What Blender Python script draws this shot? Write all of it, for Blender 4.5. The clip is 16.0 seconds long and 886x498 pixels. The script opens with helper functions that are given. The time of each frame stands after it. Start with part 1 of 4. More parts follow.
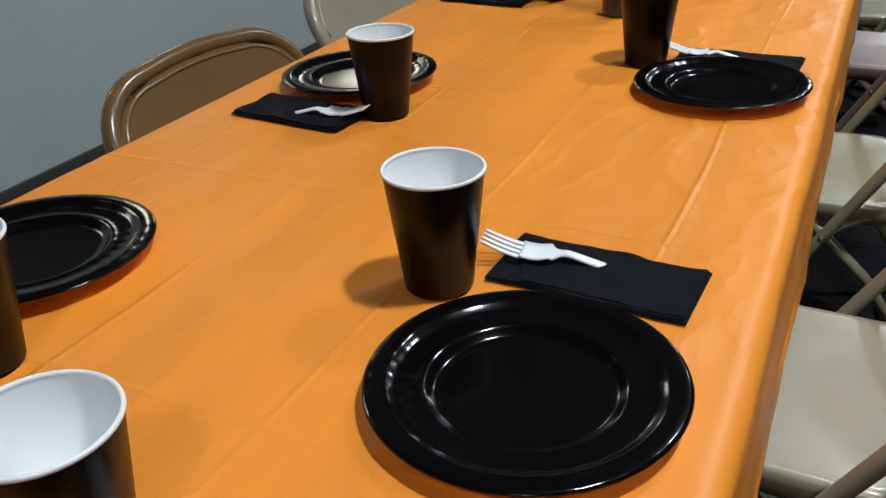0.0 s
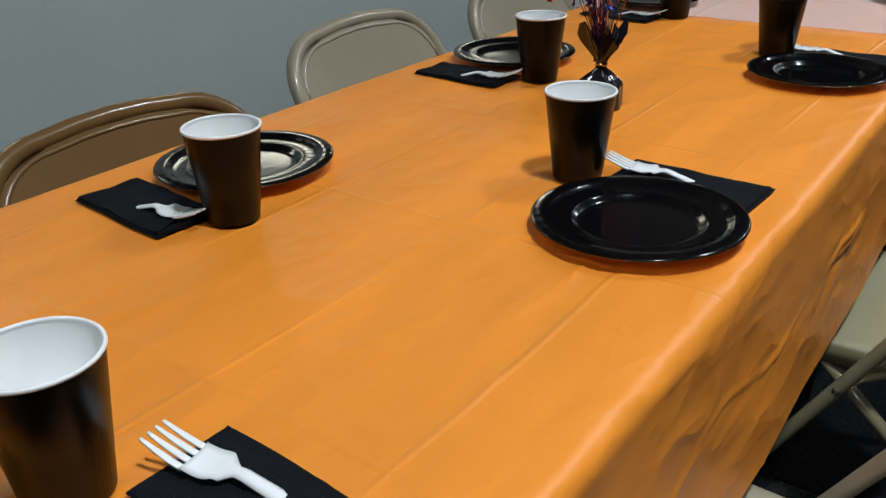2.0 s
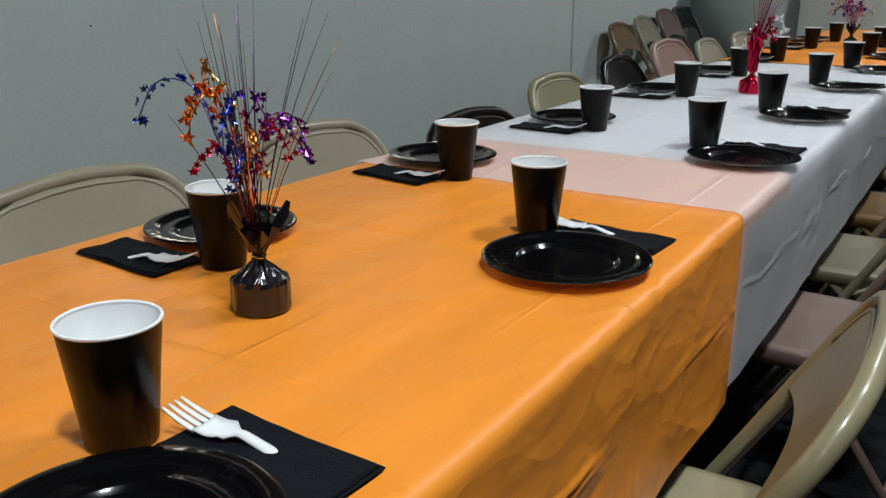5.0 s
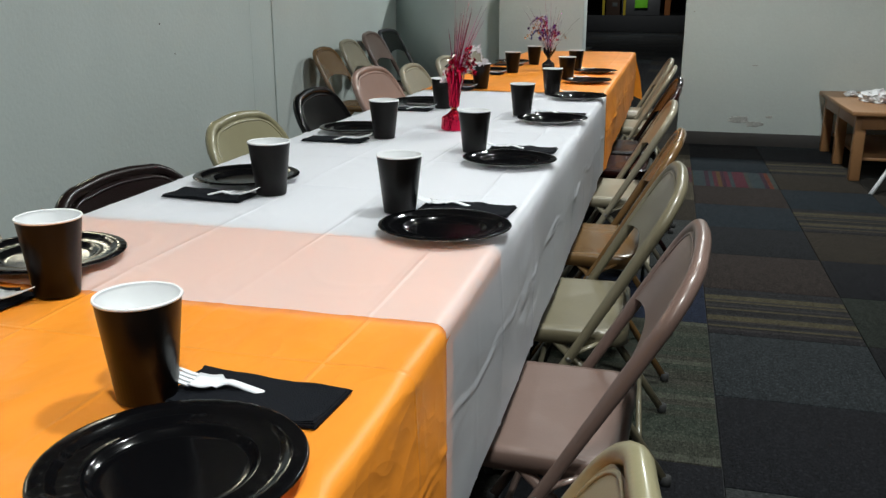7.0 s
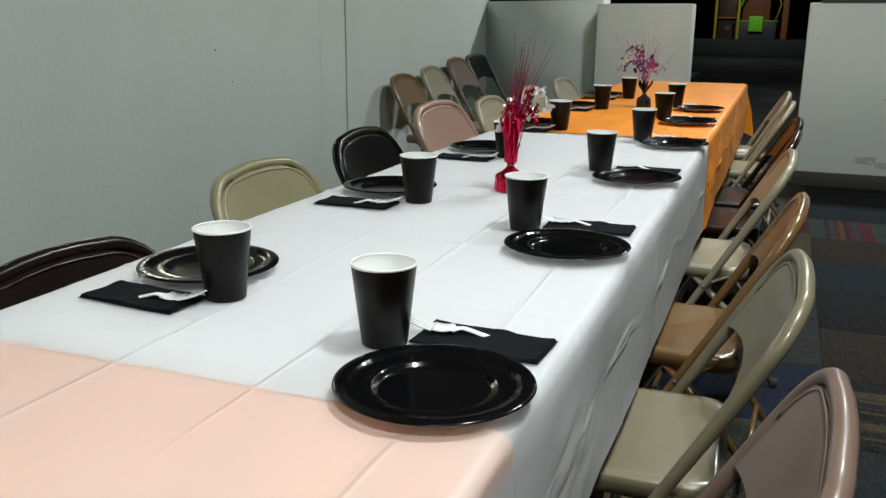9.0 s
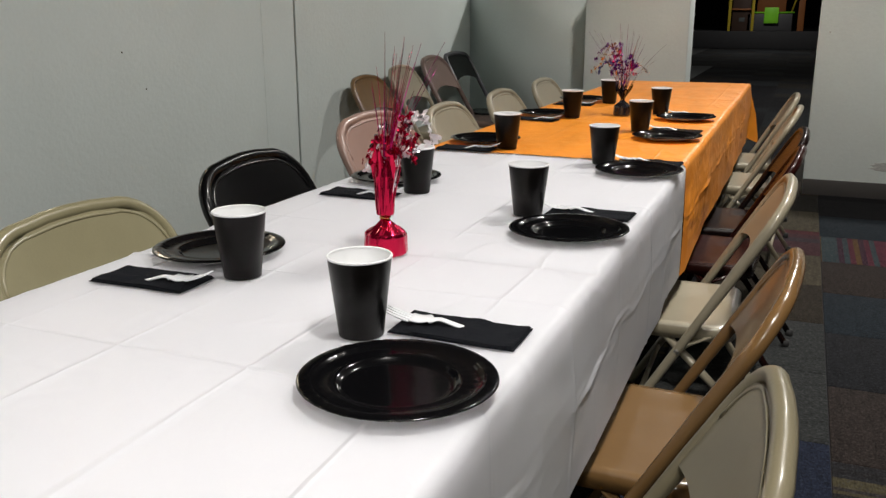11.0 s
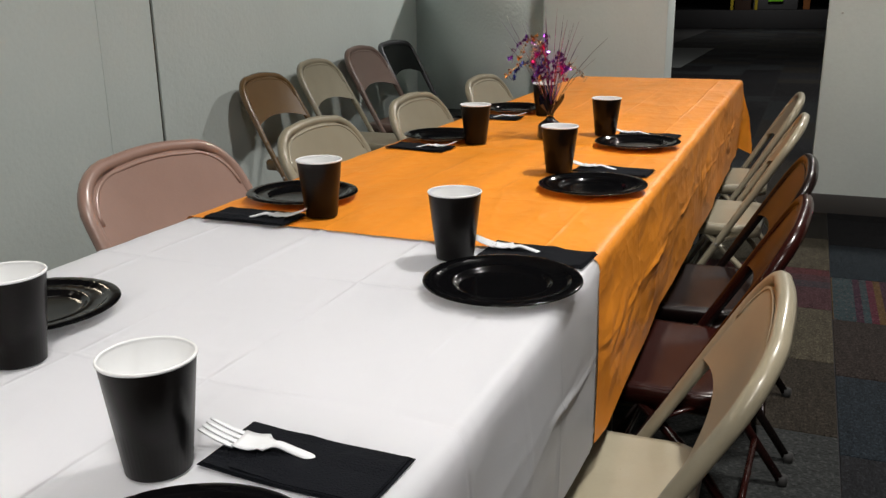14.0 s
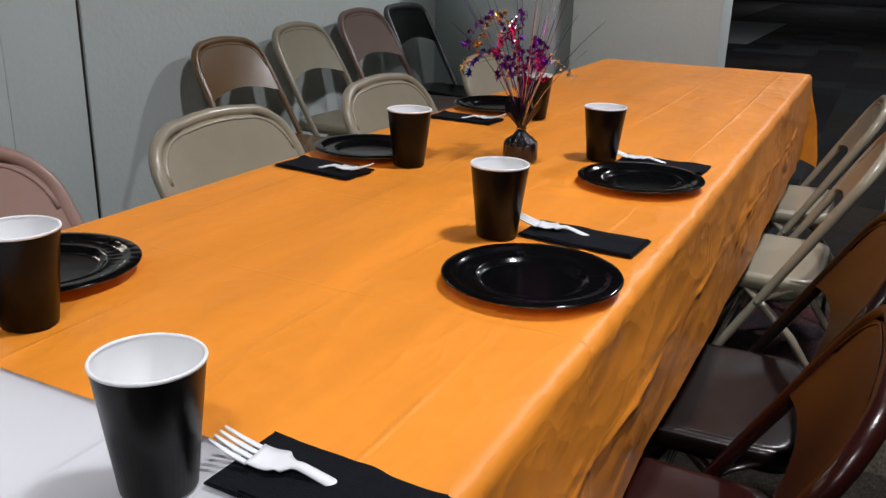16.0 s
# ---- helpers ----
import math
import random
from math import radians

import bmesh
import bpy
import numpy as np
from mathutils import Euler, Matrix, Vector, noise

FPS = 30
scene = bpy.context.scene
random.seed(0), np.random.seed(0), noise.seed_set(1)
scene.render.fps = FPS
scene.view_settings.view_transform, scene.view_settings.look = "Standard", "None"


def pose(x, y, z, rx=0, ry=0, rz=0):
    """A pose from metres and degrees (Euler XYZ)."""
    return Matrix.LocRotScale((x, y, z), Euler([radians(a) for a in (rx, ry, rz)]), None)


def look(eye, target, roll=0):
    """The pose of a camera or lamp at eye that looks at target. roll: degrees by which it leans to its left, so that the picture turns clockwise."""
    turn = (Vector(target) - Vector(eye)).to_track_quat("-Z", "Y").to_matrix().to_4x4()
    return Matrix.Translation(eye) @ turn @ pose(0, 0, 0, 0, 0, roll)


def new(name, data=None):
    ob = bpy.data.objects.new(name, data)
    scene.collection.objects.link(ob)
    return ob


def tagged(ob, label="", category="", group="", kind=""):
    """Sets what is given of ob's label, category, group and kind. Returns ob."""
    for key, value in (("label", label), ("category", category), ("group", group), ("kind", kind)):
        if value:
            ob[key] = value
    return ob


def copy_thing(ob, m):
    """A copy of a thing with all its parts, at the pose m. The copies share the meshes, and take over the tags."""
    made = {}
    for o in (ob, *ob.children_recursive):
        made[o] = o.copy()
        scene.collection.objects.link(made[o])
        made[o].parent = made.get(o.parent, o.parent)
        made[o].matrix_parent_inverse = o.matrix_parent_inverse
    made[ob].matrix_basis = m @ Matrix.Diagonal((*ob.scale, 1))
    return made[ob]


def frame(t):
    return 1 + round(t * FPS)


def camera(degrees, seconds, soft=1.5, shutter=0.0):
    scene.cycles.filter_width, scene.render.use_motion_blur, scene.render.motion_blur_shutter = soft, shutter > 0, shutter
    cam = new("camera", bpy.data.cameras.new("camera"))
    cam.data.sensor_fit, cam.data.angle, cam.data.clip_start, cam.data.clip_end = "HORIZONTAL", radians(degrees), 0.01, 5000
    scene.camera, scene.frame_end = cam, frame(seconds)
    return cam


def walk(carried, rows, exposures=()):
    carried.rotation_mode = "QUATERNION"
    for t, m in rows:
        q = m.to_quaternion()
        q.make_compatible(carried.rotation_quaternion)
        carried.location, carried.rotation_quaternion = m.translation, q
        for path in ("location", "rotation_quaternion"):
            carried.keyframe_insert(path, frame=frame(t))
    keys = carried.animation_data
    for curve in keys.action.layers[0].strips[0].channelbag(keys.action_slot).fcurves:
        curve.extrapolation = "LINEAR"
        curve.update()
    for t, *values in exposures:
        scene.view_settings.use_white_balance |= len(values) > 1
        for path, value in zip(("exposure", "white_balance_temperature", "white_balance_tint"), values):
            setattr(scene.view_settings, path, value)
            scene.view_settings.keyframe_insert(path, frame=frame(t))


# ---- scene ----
cam = camera(54.4, 16.0, soft=1.4)
PATH = [
    (0, (0.027, 0.042, 1.105), (-0.767, 1.612, 0.154), -3.0),
    (0.5, (0.02, 0.123, 1.105), (-0.719, 1.721, 0.157), -3.5),
    (1, (0.061, 0.203, 1.108), (-0.713, 1.792, 0.173), -3.1),
    (1.5, (0.128, 0.299, 1.106), (-0.832, 1.802, 0.202), -2.3),
    (2, (0.192, 0.388, 1.109), (-0.881, 1.835, 0.241), -1.7),
    (2.5, (0.194, 0.455, 1.109), (-0.881, 1.914, 0.263), -1.0),
    (3, (0.175, 0.568, 1.095), (-0.852, 2.096, 0.313), 0.7),
    (3.2, (0.171, 0.605, 1.088), (-0.835, 2.165, 0.344), 0.9),
    (5.3, (0.329, 0.903, 1.096), (-0.682, 2.529, 0.519), -0.5),
    (5.5, (0.338, 0.931, 1.097), (-0.608, 2.6, 0.531), -0.8),
    (6, (0.317, 1.027, 1.105), (-0.445, 2.794, 0.559), -0.5),
    (6.5, (0.252, 1.167, 1.114), (-0.334, 3.004, 0.582), -0.1),
    (7, (0.236, 1.293, 1.112), (-0.241, 3.153, 0.554), 0.1),
    (7.5, (0.256, 1.438, 1.12), (-0.288, 3.28, 0.564), 0.3),
    (8, (0.279, 1.532, 1.119), (-0.374, 3.344, 0.58), 0.4),
    (8.5, (0.265, 1.626, 1.117), (-0.44, 3.42, 0.582), 0.5),
    (9, (0.216, 1.82, 1.132), (-0.482, 3.622, 0.617), 0.4),
    (9.5, (0.212, 1.955, 1.128), (-0.425, 3.778, 0.606), -0.6),
    (10, (0.236, 2.115, 1.135), (-0.445, 3.922, 0.614), -0.5),
    (10.2, (0.26, 2.19, 1.143), (-0.454, 3.986, 0.625), -0.0),
    (12.3, (0.27, 2.937, 1.121), (-0.479, 4.705, 0.564), -0.3),
    (12.5, (0.301, 3.02, 1.126), (-0.493, 4.77, 0.571), 0.0),
    (13, (0.341, 3.162, 1.129), (-0.491, 4.897, 0.582), -0.5),
    (13.5, (0.308, 3.382, 1.137), (-0.478, 5.138, 0.59), -0.8),
    (14, (0.264, 3.576, 1.131), (-0.476, 5.346, 0.565), -0.7),
    (14.5, (0.27, 3.775, 1.143), (-0.567, 5.497, 0.564), -0.2),
    (15, (0.291, 3.977, 1.139), (-0.666, 5.635, 0.561), 0.6),
    (15.5, (0.268, 4.141, 1.133), (-0.653, 5.808, 0.522), 1.2),
    (16, (0.22, 4.348, 1.123), (-0.618, 6.044, 0.473), 1.6),
]
walk(cam, [(t, look(eye, target, roll)) for t, eye, target, roll in PATH],
     exposures=[(0, -0.60, 5700, 4), (1.5, -0.66, 5750, 3), (3.2, -0.76, 5750, 4), (5.3, -0.55, 5900, 3), (6.2, -0.35, 6000, 3), (7, -0.18, 6050, 2), (9, -0.20, 6200, -1), (10.2, -0.14, 6500, 9), (12.5, -0.20, 6600, 10), (14.5, -0.22, 6500, 9), (16, -0.38, 6050, 13)])

# ---------------------------------------------------------------- light
TABLE = 0.74
CEILING = 3.5
world = bpy.data.worlds.new("world")
scene.world = world
world.use_nodes = True
world.node_tree.nodes["Background"].inputs["Color"].default_value = (0.02, 0.022, 0.025, 1)
world.node_tree.nodes["Background"].inputs["Strength"].default_value = 0.3
# x, y, watts, beam in degrees
# y 16 and 30.5 are unseen lamps, added to brighten the far hall
LAMPS = [(0.72, 0.8, 70, 140), (0.74, 3.0, 56, 145), (0.68, 5.75, 72, 145), (0.5, 9.7, 105, 170), (0.8, -1.9, 42, 140), (0.5, 16.0, 85, 170), (-1.0, 30.5, 70, 170),
         # three unseen lamps, added to light the cream wall mirrored in the plates
         (-3.55, 1.6, 62, 58), (-3.55, 4.0, 62, 58), (-3.55, 6.4, 62, 58)]


# ---------------------------------------------------------------- materials
def srgb(r, g, b):
    def lin(c):
        c /= 255
        return c / 12.92 if c <= 0.04045 else ((c + 0.055) / 1.055) ** 2.4
    return (lin(r), lin(g), lin(b), 1)


def material(name, colour, rough=0.5, metal=0.0, vary=0.12, scale=6.0, grain=0.0, grain_scale=200.0, bump=0.0, bump_scale=60.0, coat=0.0, per_object=0.0, clear=0.0, film=0.0, stretch=None):
    """A surface with blotches, fine grain and relief."""
    m = bpy.data.materials.new(name)
    m.use_nodes = True
    n, l = m.node_tree.nodes, m.node_tree.links
    b = n["Principled BSDF"]
    b.inputs["Roughness"].default_value = rough
    b.inputs["Metallic"].default_value = metal
    b.inputs["Coat Weight"].default_value = coat
    b.inputs["Coat Roughness"].default_value = 0.12
    at = n.new("ShaderNodeTexCoord")
    source = at.outputs["Object"]
    if stretch:
        mapping = n.new("ShaderNodeMapping")
        mapping.inputs["Scale"].default_value = stretch
        l.new(source, mapping.inputs["Vector"])
        source = mapping.outputs["Vector"]
    blot = n.new("ShaderNodeTexNoise")
    blot.inputs["Scale"].default_value = scale
    blot.inputs["Detail"].default_value = 5
    l.new(source, blot.inputs["Vector"])
    fine = n.new("ShaderNodeTexNoise")
    fine.inputs["Scale"].default_value = grain_scale
    fine.inputs["Detail"].default_value = 2
    l.new(source, fine.inputs["Vector"])
    total = n.new("ShaderNodeMath")
    total.operation = "MULTIPLY_ADD"
    l.new(blot.outputs["Fac"], total.inputs[0])
    total.inputs[1].default_value = 2 * vary
    total.inputs[2].default_value = 1 - vary
    second = n.new("ShaderNodeMath")
    second.operation = "MULTIPLY_ADD"
    l.new(fine.outputs["Fac"], second.inputs[0])
    second.inputs[1].default_value = 2 * grain
    l.new(total.outputs[0], second.inputs[2])
    third = n.new("ShaderNodeMath")
    third.operation = "MULTIPLY_ADD"
    info = n.new("ShaderNodeObjectInfo")
    l.new(info.outputs["Random"], third.inputs[0])
    third.inputs[1].default_value = 2 * per_object
    l.new(second.outputs[0], third.inputs[2])
    last = n.new("ShaderNodeMath")
    last.operation = "SUBTRACT"
    l.new(third.outputs[0], last.inputs[0])
    last.inputs[1].default_value = grain + per_object
    hue = n.new("ShaderNodeHueSaturation")
    hue.inputs["Color"].default_value = colour
    l.new(last.outputs[0], hue.inputs["Value"])
    l.new(hue.outputs["Color"], b.inputs["Base Color"])
    if bump:
        relief = n.new("ShaderNodeTexNoise")
        relief.inputs["Scale"].default_value = bump_scale
        relief.inputs["Detail"].default_value = 4
        l.new(source, relief.inputs["Vector"])
        bm = n.new("ShaderNodeBump")
        bm.inputs["Strength"].default_value = bump
        bm.inputs["Distance"].default_value = 0.004
        l.new(relief.outputs["Fac"], bm.inputs["Height"])
        l.new(bm.outputs["Normal"], b.inputs["Normal"])
    if clear:
        out = n["Material Output"]
        see = n.new("ShaderNodeBsdfTransparent")
        mix = n.new("ShaderNodeMixShader")
        mix.inputs["Fac"].default_value = clear
        l.new(b.outputs[0], mix.inputs[1])
        l.new(see.outputs[0], mix.inputs[2])
        l.new(mix.outputs[0], out.inputs["Surface"])
    if film:
        through_it = n.new("ShaderNodeBsdfTranslucent")
        through_it.inputs["Color"].default_value = (0.95, 0.944, 0.98, 1)
        mix = n.new("ShaderNodeMixShader")
        mix.inputs["Fac"].default_value = film
        l.new(b.outputs[0], mix.inputs[1])
        l.new(through_it.outputs[0], mix.inputs[2])
        l.new(mix.outputs[0], n["Material Output"].inputs["Surface"])
    return m


def glowing(name, colour, strength):
    m = bpy.data.materials.new(name)
    m.use_nodes = True
    b = m.node_tree.nodes["Principled BSDF"]
    b.inputs["Base Color"].default_value = colour
    b.inputs["Emission Color"].default_value = colour
    b.inputs["Emission Strength"].default_value = strength
    return m


WALL = material("painted_wallboard", (0.65, 0.715, 0.695, 1), 0.55, vary=0.11, scale=1.6, grain=0.04, grain_scale=70, bump=0.42, bump_scale=48)
CREAM_WALL = material("cream_wall_paint", (0.80, 0.72, 0.56, 1), 0.7, vary=0.05, scale=2)
WALL_EDGE = material("bare_wallboard_edge", (0.055, 0.04, 0.026, 1), 0.8)
SCUFF = material("chipped_plaster", (0.46, 0.47, 0.45, 1), 0.9, vary=0.6, scale=45, grain=0.3, grain_scale=120, bump=1.0, bump_scale=70)
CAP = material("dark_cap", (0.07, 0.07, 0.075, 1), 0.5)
BASEBOARD = material("rubber_baseboard", (0.05, 0.047, 0.045, 1), 0.6, vary=0.15)
CEIL = material("ceiling_paint", (0.13, 0.13, 0.13, 1), 0.9, vary=0.05)
# one even near-black for subfloor, far wall and platform
FAR_DARK = material("near_black", (0.03, 0.03, 0.033, 1), 0.8)
ORANGE = material("orange_plastic_cloth", (0.78, 0.265, 0.020, 1), 0.46, vary=0.26, scale=10, grain=0.025, grain_scale=40, stretch=(1, 0.16, 1), bump=0.12, bump_scale=26)
WHITE_CLOTH = material("white_plastic_cloth", (0.885, 0.905, 0.955, 1), 0.38, vary=0.03, scale=5, bump=0.12, bump_scale=26, film=0.55)
TABLE_TOP = material("pale_table_laminate", (0.76, 0.76, 0.75, 1), 0.5, vary=0.05)
TABLE_LEG = material("grey_table_steel", (0.12, 0.12, 0.12, 1), 0.4, metal=0.6)
PLATE = material("glossy_black_paper", (0.0025, 0.0025, 0.003, 1), 0.12, vary=0.1, scale=20, bump=0.05, bump_scale=30)
PLATE_BACK = material("bare_white_board", (0.72, 0.70, 0.66, 1), 0.8, vary=0.05)
PLATE.node_tree.nodes["Principled BSDF"].inputs["Specular IOR Level"].default_value = 0.28
CUP_BLACK = material("black_cup_paper", (0.006, 0.005, 0.0045, 1), 0.33, vary=0.1, scale=20)
CUP_WHITE = material("white_cup_paper", (0.82, 0.83, 0.84, 1), 0.45, vary=0.02)
NAPKIN = material("black_napkin_tissue", (0.007, 0.008, 0.011, 1), 0.9, vary=0.2, scale=30, grain=0.1, grain_scale=900, bump=0.6, bump_scale=500)
FORK = material("white_plastic", (0.80, 0.82, 0.85, 1), 0.3, vary=0.02)


for dull, level in ((CUP_BLACK, 0.15), (NAPKIN, 0.1)):
    dull.node_tree.nodes["Principled BSDF"].inputs["Specular IOR Level"].default_value = level


def crinkle(m, strength, scale, stretch):
    """Adds the sharp fine creases of thin plastic film to a surface's relief."""
    n, l = m.node_tree.nodes, m.node_tree.links
    b = n["Principled BSDF"]
    before = b.inputs["Normal"].links[0].from_socket
    at = n.new("ShaderNodeTexCoord")
    mapping = n.new("ShaderNodeMapping")
    mapping.inputs["Scale"].default_value = stretch
    mapping.inputs["Rotation"].default_value = (0, 0, 0.35)
    l.new(at.outputs["Object"], mapping.inputs["Vector"])
    tex = n.new("ShaderNodeTexNoise")
    tex.noise_type = "RIDGED_MULTIFRACTAL"
    tex.inputs["Scale"].default_value = scale
    tex.inputs["Detail"].default_value = 3
    tex.inputs["Roughness"].default_value = 0.55
    tex.inputs["Offset"].default_value = 1.0
    tex.inputs["Gain"].default_value = 1.6
    l.new(mapping.outputs["Vector"], tex.inputs["Vector"])
    bump = n.new("ShaderNodeBump")
    bump.inputs["Strength"].default_value = strength
    bump.inputs["Distance"].default_value = 0.0034
    l.new(tex.outputs["Fac"], bump.inputs["Height"])
    l.new(before, bump.inputs["Normal"])
    l.new(bump.outputs["Normal"], b.inputs["Normal"])


def creased(m, x0, dx, y0, dy, strength):
    """Adds the straight sharp packing folds of a cloth: lines along it dx apart and across it dy apart."""
    n, l = m.node_tree.nodes, m.node_tree.links
    b = n["Principled BSDF"]
    before = b.inputs["Normal"].links[0].from_socket
    at = n.new("ShaderNodeTexCoord")
    sep = n.new("ShaderNodeSeparateXYZ")
    l.new(at.outputs["Object"], sep.inputs[0])
    waver = n.new("ShaderNodeTexNoise")
    waver.inputs["Scale"].default_value = 2.2
    l.new(at.outputs["Object"], waver.inputs["Vector"])
    patchy = n.new("ShaderNodeTexNoise")
    patchy.inputs["Scale"].default_value = 3.7
    patchy.inputs["Detail"].default_value = 3
    l.new(at.outputs["Object"], patchy.inputs["Vector"])
    ridges = []
    for axis, start, gap in (("X", x0, dx), ("Y", y0, dy)):
        shift = n.new("ShaderNodeMath")
        shift.operation = "MULTIPLY_ADD"
        l.new(waver.outputs["Fac"], shift.inputs[0])
        shift.inputs[1].default_value = 0.03
        l.new(sep.outputs[axis], shift.inputs[2])
        move = n.new("ShaderNodeMath")
        move.operation = "SUBTRACT"
        l.new(shift.outputs[0], move.inputs[0])
        move.inputs[1].default_value = start + 0.015
        near = n.new("ShaderNodeMath")
        near.operation = "PINGPONG"
        l.new(move.outputs[0], near.inputs[0])
        near.inputs[1].default_value = gap / 2
        ramp = n.new("ShaderNodeMapRange")
        ramp.inputs["From Min"].default_value, ramp.inputs["From Max"].default_value = 0.0, 0.0045
        ramp.inputs["To Min"].default_value, ramp.inputs["To Max"].default_value = 1.0, 0.0
        l.new(near.outputs[0], ramp.inputs["Value"])
        ridges.append(ramp)
    both = n.new("ShaderNodeMath")
    both.operation = "MAXIMUM"
    l.new(ridges[0].outputs[0], both.inputs[0])
    l.new(ridges[1].outputs[0], both.inputs[1])
    mask = n.new("ShaderNodeMapRange")
    mask.inputs["From Min"].default_value, mask.inputs["From Max"].default_value = 0.36, 0.62
    mask.inputs["To Min"].default_value, mask.inputs["To Max"].default_value = 0.06, 1.0
    l.new(patchy.outputs["Fac"], mask.inputs["Value"])
    height = n.new("ShaderNodeMath")
    height.operation = "MULTIPLY"
    l.new(both.outputs[0], height.inputs[0])
    l.new(mask.outputs[0], height.inputs[1])
    bump = n.new("ShaderNodeBump")
    bump.inputs["Strength"].default_value = strength
    bump.inputs["Distance"].default_value = 0.005
    l.new(height.outputs[0], bump.inputs["Height"])
    l.new(before, bump.inputs["Normal"])
    l.new(bump.outputs["Normal"], b.inputs["Normal"])


crinkle(ORANGE, 1.0, 5.0, (1, 0.6, 1))
crinkle(WHITE_CLOTH, 0.45, 5.0, (1, 0.6, 1))
creased(ORANGE, -0.665, 0.19, 0.04, 0.34, 0.32)
creased(WHITE_CLOTH, -0.665, 0.19, 2.55, 0.34, 0.68)


def chair_paint(name, r, g, b, rough=0.32, coat=0.35):
    """Sprayed enamel with small chips and rubbed places."""
    m = material(name, srgb(r, g, b), rough, vary=0.10, scale=14, grain=0.04, grain_scale=300, bump=0.05, bump_scale=160, coat=coat)
    n, l = m.node_tree.nodes, m.node_tree.links
    base = n["Principled BSDF"]
    paint = base.inputs["Base Color"].links[0].from_socket
    at = n.new("ShaderNodeTexCoord")
    chips = n.new("ShaderNodeTexNoise")
    chips.inputs["Scale"].default_value = 34
    chips.inputs["Detail"].default_value = 6
    chips.inputs["Roughness"].default_value = 0.7
    l.new(at.outputs["Object"], chips.inputs["Vector"])
    edge = n.new("ShaderNodeValToRGB")
    edge.color_ramp.elements[0].position, edge.color_ramp.elements[1].position = 0.70, 0.73
    l.new(chips.outputs["Fac"], edge.inputs["Fac"])
    mix = n.new("ShaderNodeMix")
    mix.data_type = "RGBA"
    l.new(edge.outputs["Color"], mix.inputs["Factor"])
    l.new(paint, mix.inputs["A"])
    mix.inputs["B"].default_value = (0.035, 0.028, 0.025, 1)
    l.new(mix.outputs["Result"], base.inputs["Base Color"])
    if max(r, g, b) < 60:
        base.inputs["Specular IOR Level"].default_value = 0.32
    return m


PAINT = {
    "cream": chair_paint("cream_enamel", 138, 132, 103),
    # cream darkened in the paint for an aisle chair turned from the light
    "shaded_cream": chair_paint("shaded_cream_enamel", 116, 109, 88),
    "beige": chair_paint("beige_enamel", 150, 142, 122),
    "mauve": chair_paint("mauve_enamel", 114, 94, 86),
    "pink": chair_paint("dusty_pink_enamel", 152, 124, 113),
    "bronze": chair_paint("bronze_enamel", 112, 85, 52, 0.25),
    "maroon": chair_paint("maroon_enamel", 40, 14, 11, 0.24, 0.0),
    "brown": chair_paint("dark_brown_enamel", 24, 15, 14, 0.26, 0.0),
    "black": chair_paint("black_enamel", 9, 9, 10, 0.22, 0.0),
}
STEEL = material("grey_chair_steel", (0.10, 0.10, 0.11, 1), 0.4, metal=0.7)
RUBBER = material("dark_rubber", (0.015, 0.015, 0.015, 1), 0.8)
BOLT = material("zinc_bolt", (0.45, 0.45, 0.45, 1), 0.35, metal=1.0)
WOOD = material("oak_wood", (0.30, 0.155, 0.065, 1), 0.45, vary=0.25, scale=7, grain=0.1, grain_scale=60, stretch=(1, 0.12, 1))
BAG = material("white_plastic_bag", (0.80, 0.80, 0.82, 1), 0.3, vary=0.05, clear=0.15)
FOIL = {
    "black": material("black_foil", (0.010, 0.009, 0.012, 1), 0.16, vary=0.2, scale=40, coat=0.3),
    "red": material("red_foil", (0.56, 0.010, 0.055, 1), 0.18, metal=0.9, vary=0.2, scale=40),
    "purple": material("purple_foil", (0.22, 0.03, 0.42, 1), 0.16, metal=0.95, vary=0.3, scale=90),
    "blue": material("blue_foil", (0.05, 0.10, 0.65, 1), 0.16, metal=0.95, vary=0.3, scale=90),
    "orange": material("orange_foil", (0.85, 0.25, 0.04, 1), 0.18, metal=0.95, vary=0.3, scale=90),
    "gold": material("gold_foil", (0.85, 0.55, 0.15, 1), 0.16, metal=1.0, vary=0.3, scale=90),
    "silver": material("silver_foil", (0.85, 0.85, 0.87, 1), 0.14, metal=1.0, vary=0.2, scale=90),
    "magenta": material("magenta_foil", (0.75, 0.03, 0.35, 1), 0.16, metal=0.95, vary=0.3, scale=90),
    "dark": material("dark_tinsel", (0.05, 0.04, 0.06, 1), 0.25, metal=0.8),
    "white": material("white_foil", (0.85, 0.80, 0.82, 1), 0.3, metal=0.2),
}


# ---------------------------------------------------------------- mesh helpers
def finish(ob, bm, mats, smooth=True):
    me = bpy.data.meshes.new(ob if isinstance(ob, str) else ob.name)
    if smooth:
        for f in bm.faces:
            f.smooth = True
    bm.to_mesh(me)
    bm.free()
    for m in (mats if isinstance(mats, (list, tuple)) else [mats]):
        me.materials.append(m)
    return me


def part(name, bm, mat, parent=None, label="", smooth=True):
    """Links a bmesh as one mesh object under a thing or a part."""
    ob = new(name, finish(name, bm, mat, smooth))
    if parent is not None:
        ob.parent = parent
    if label:
        ob["label"] = label
    return ob


def soften(bm, width, segments=2, angle=30):
    edges = [e for e in bm.edges if len(e.link_faces) == 2 and e.calc_face_angle(0) > radians(angle)]
    bmesh.ops.bevel(bm, geom=edges, offset=width, segments=segments, profile=0.5, affect="EDGES", clamp_overlap=True)
    return bm


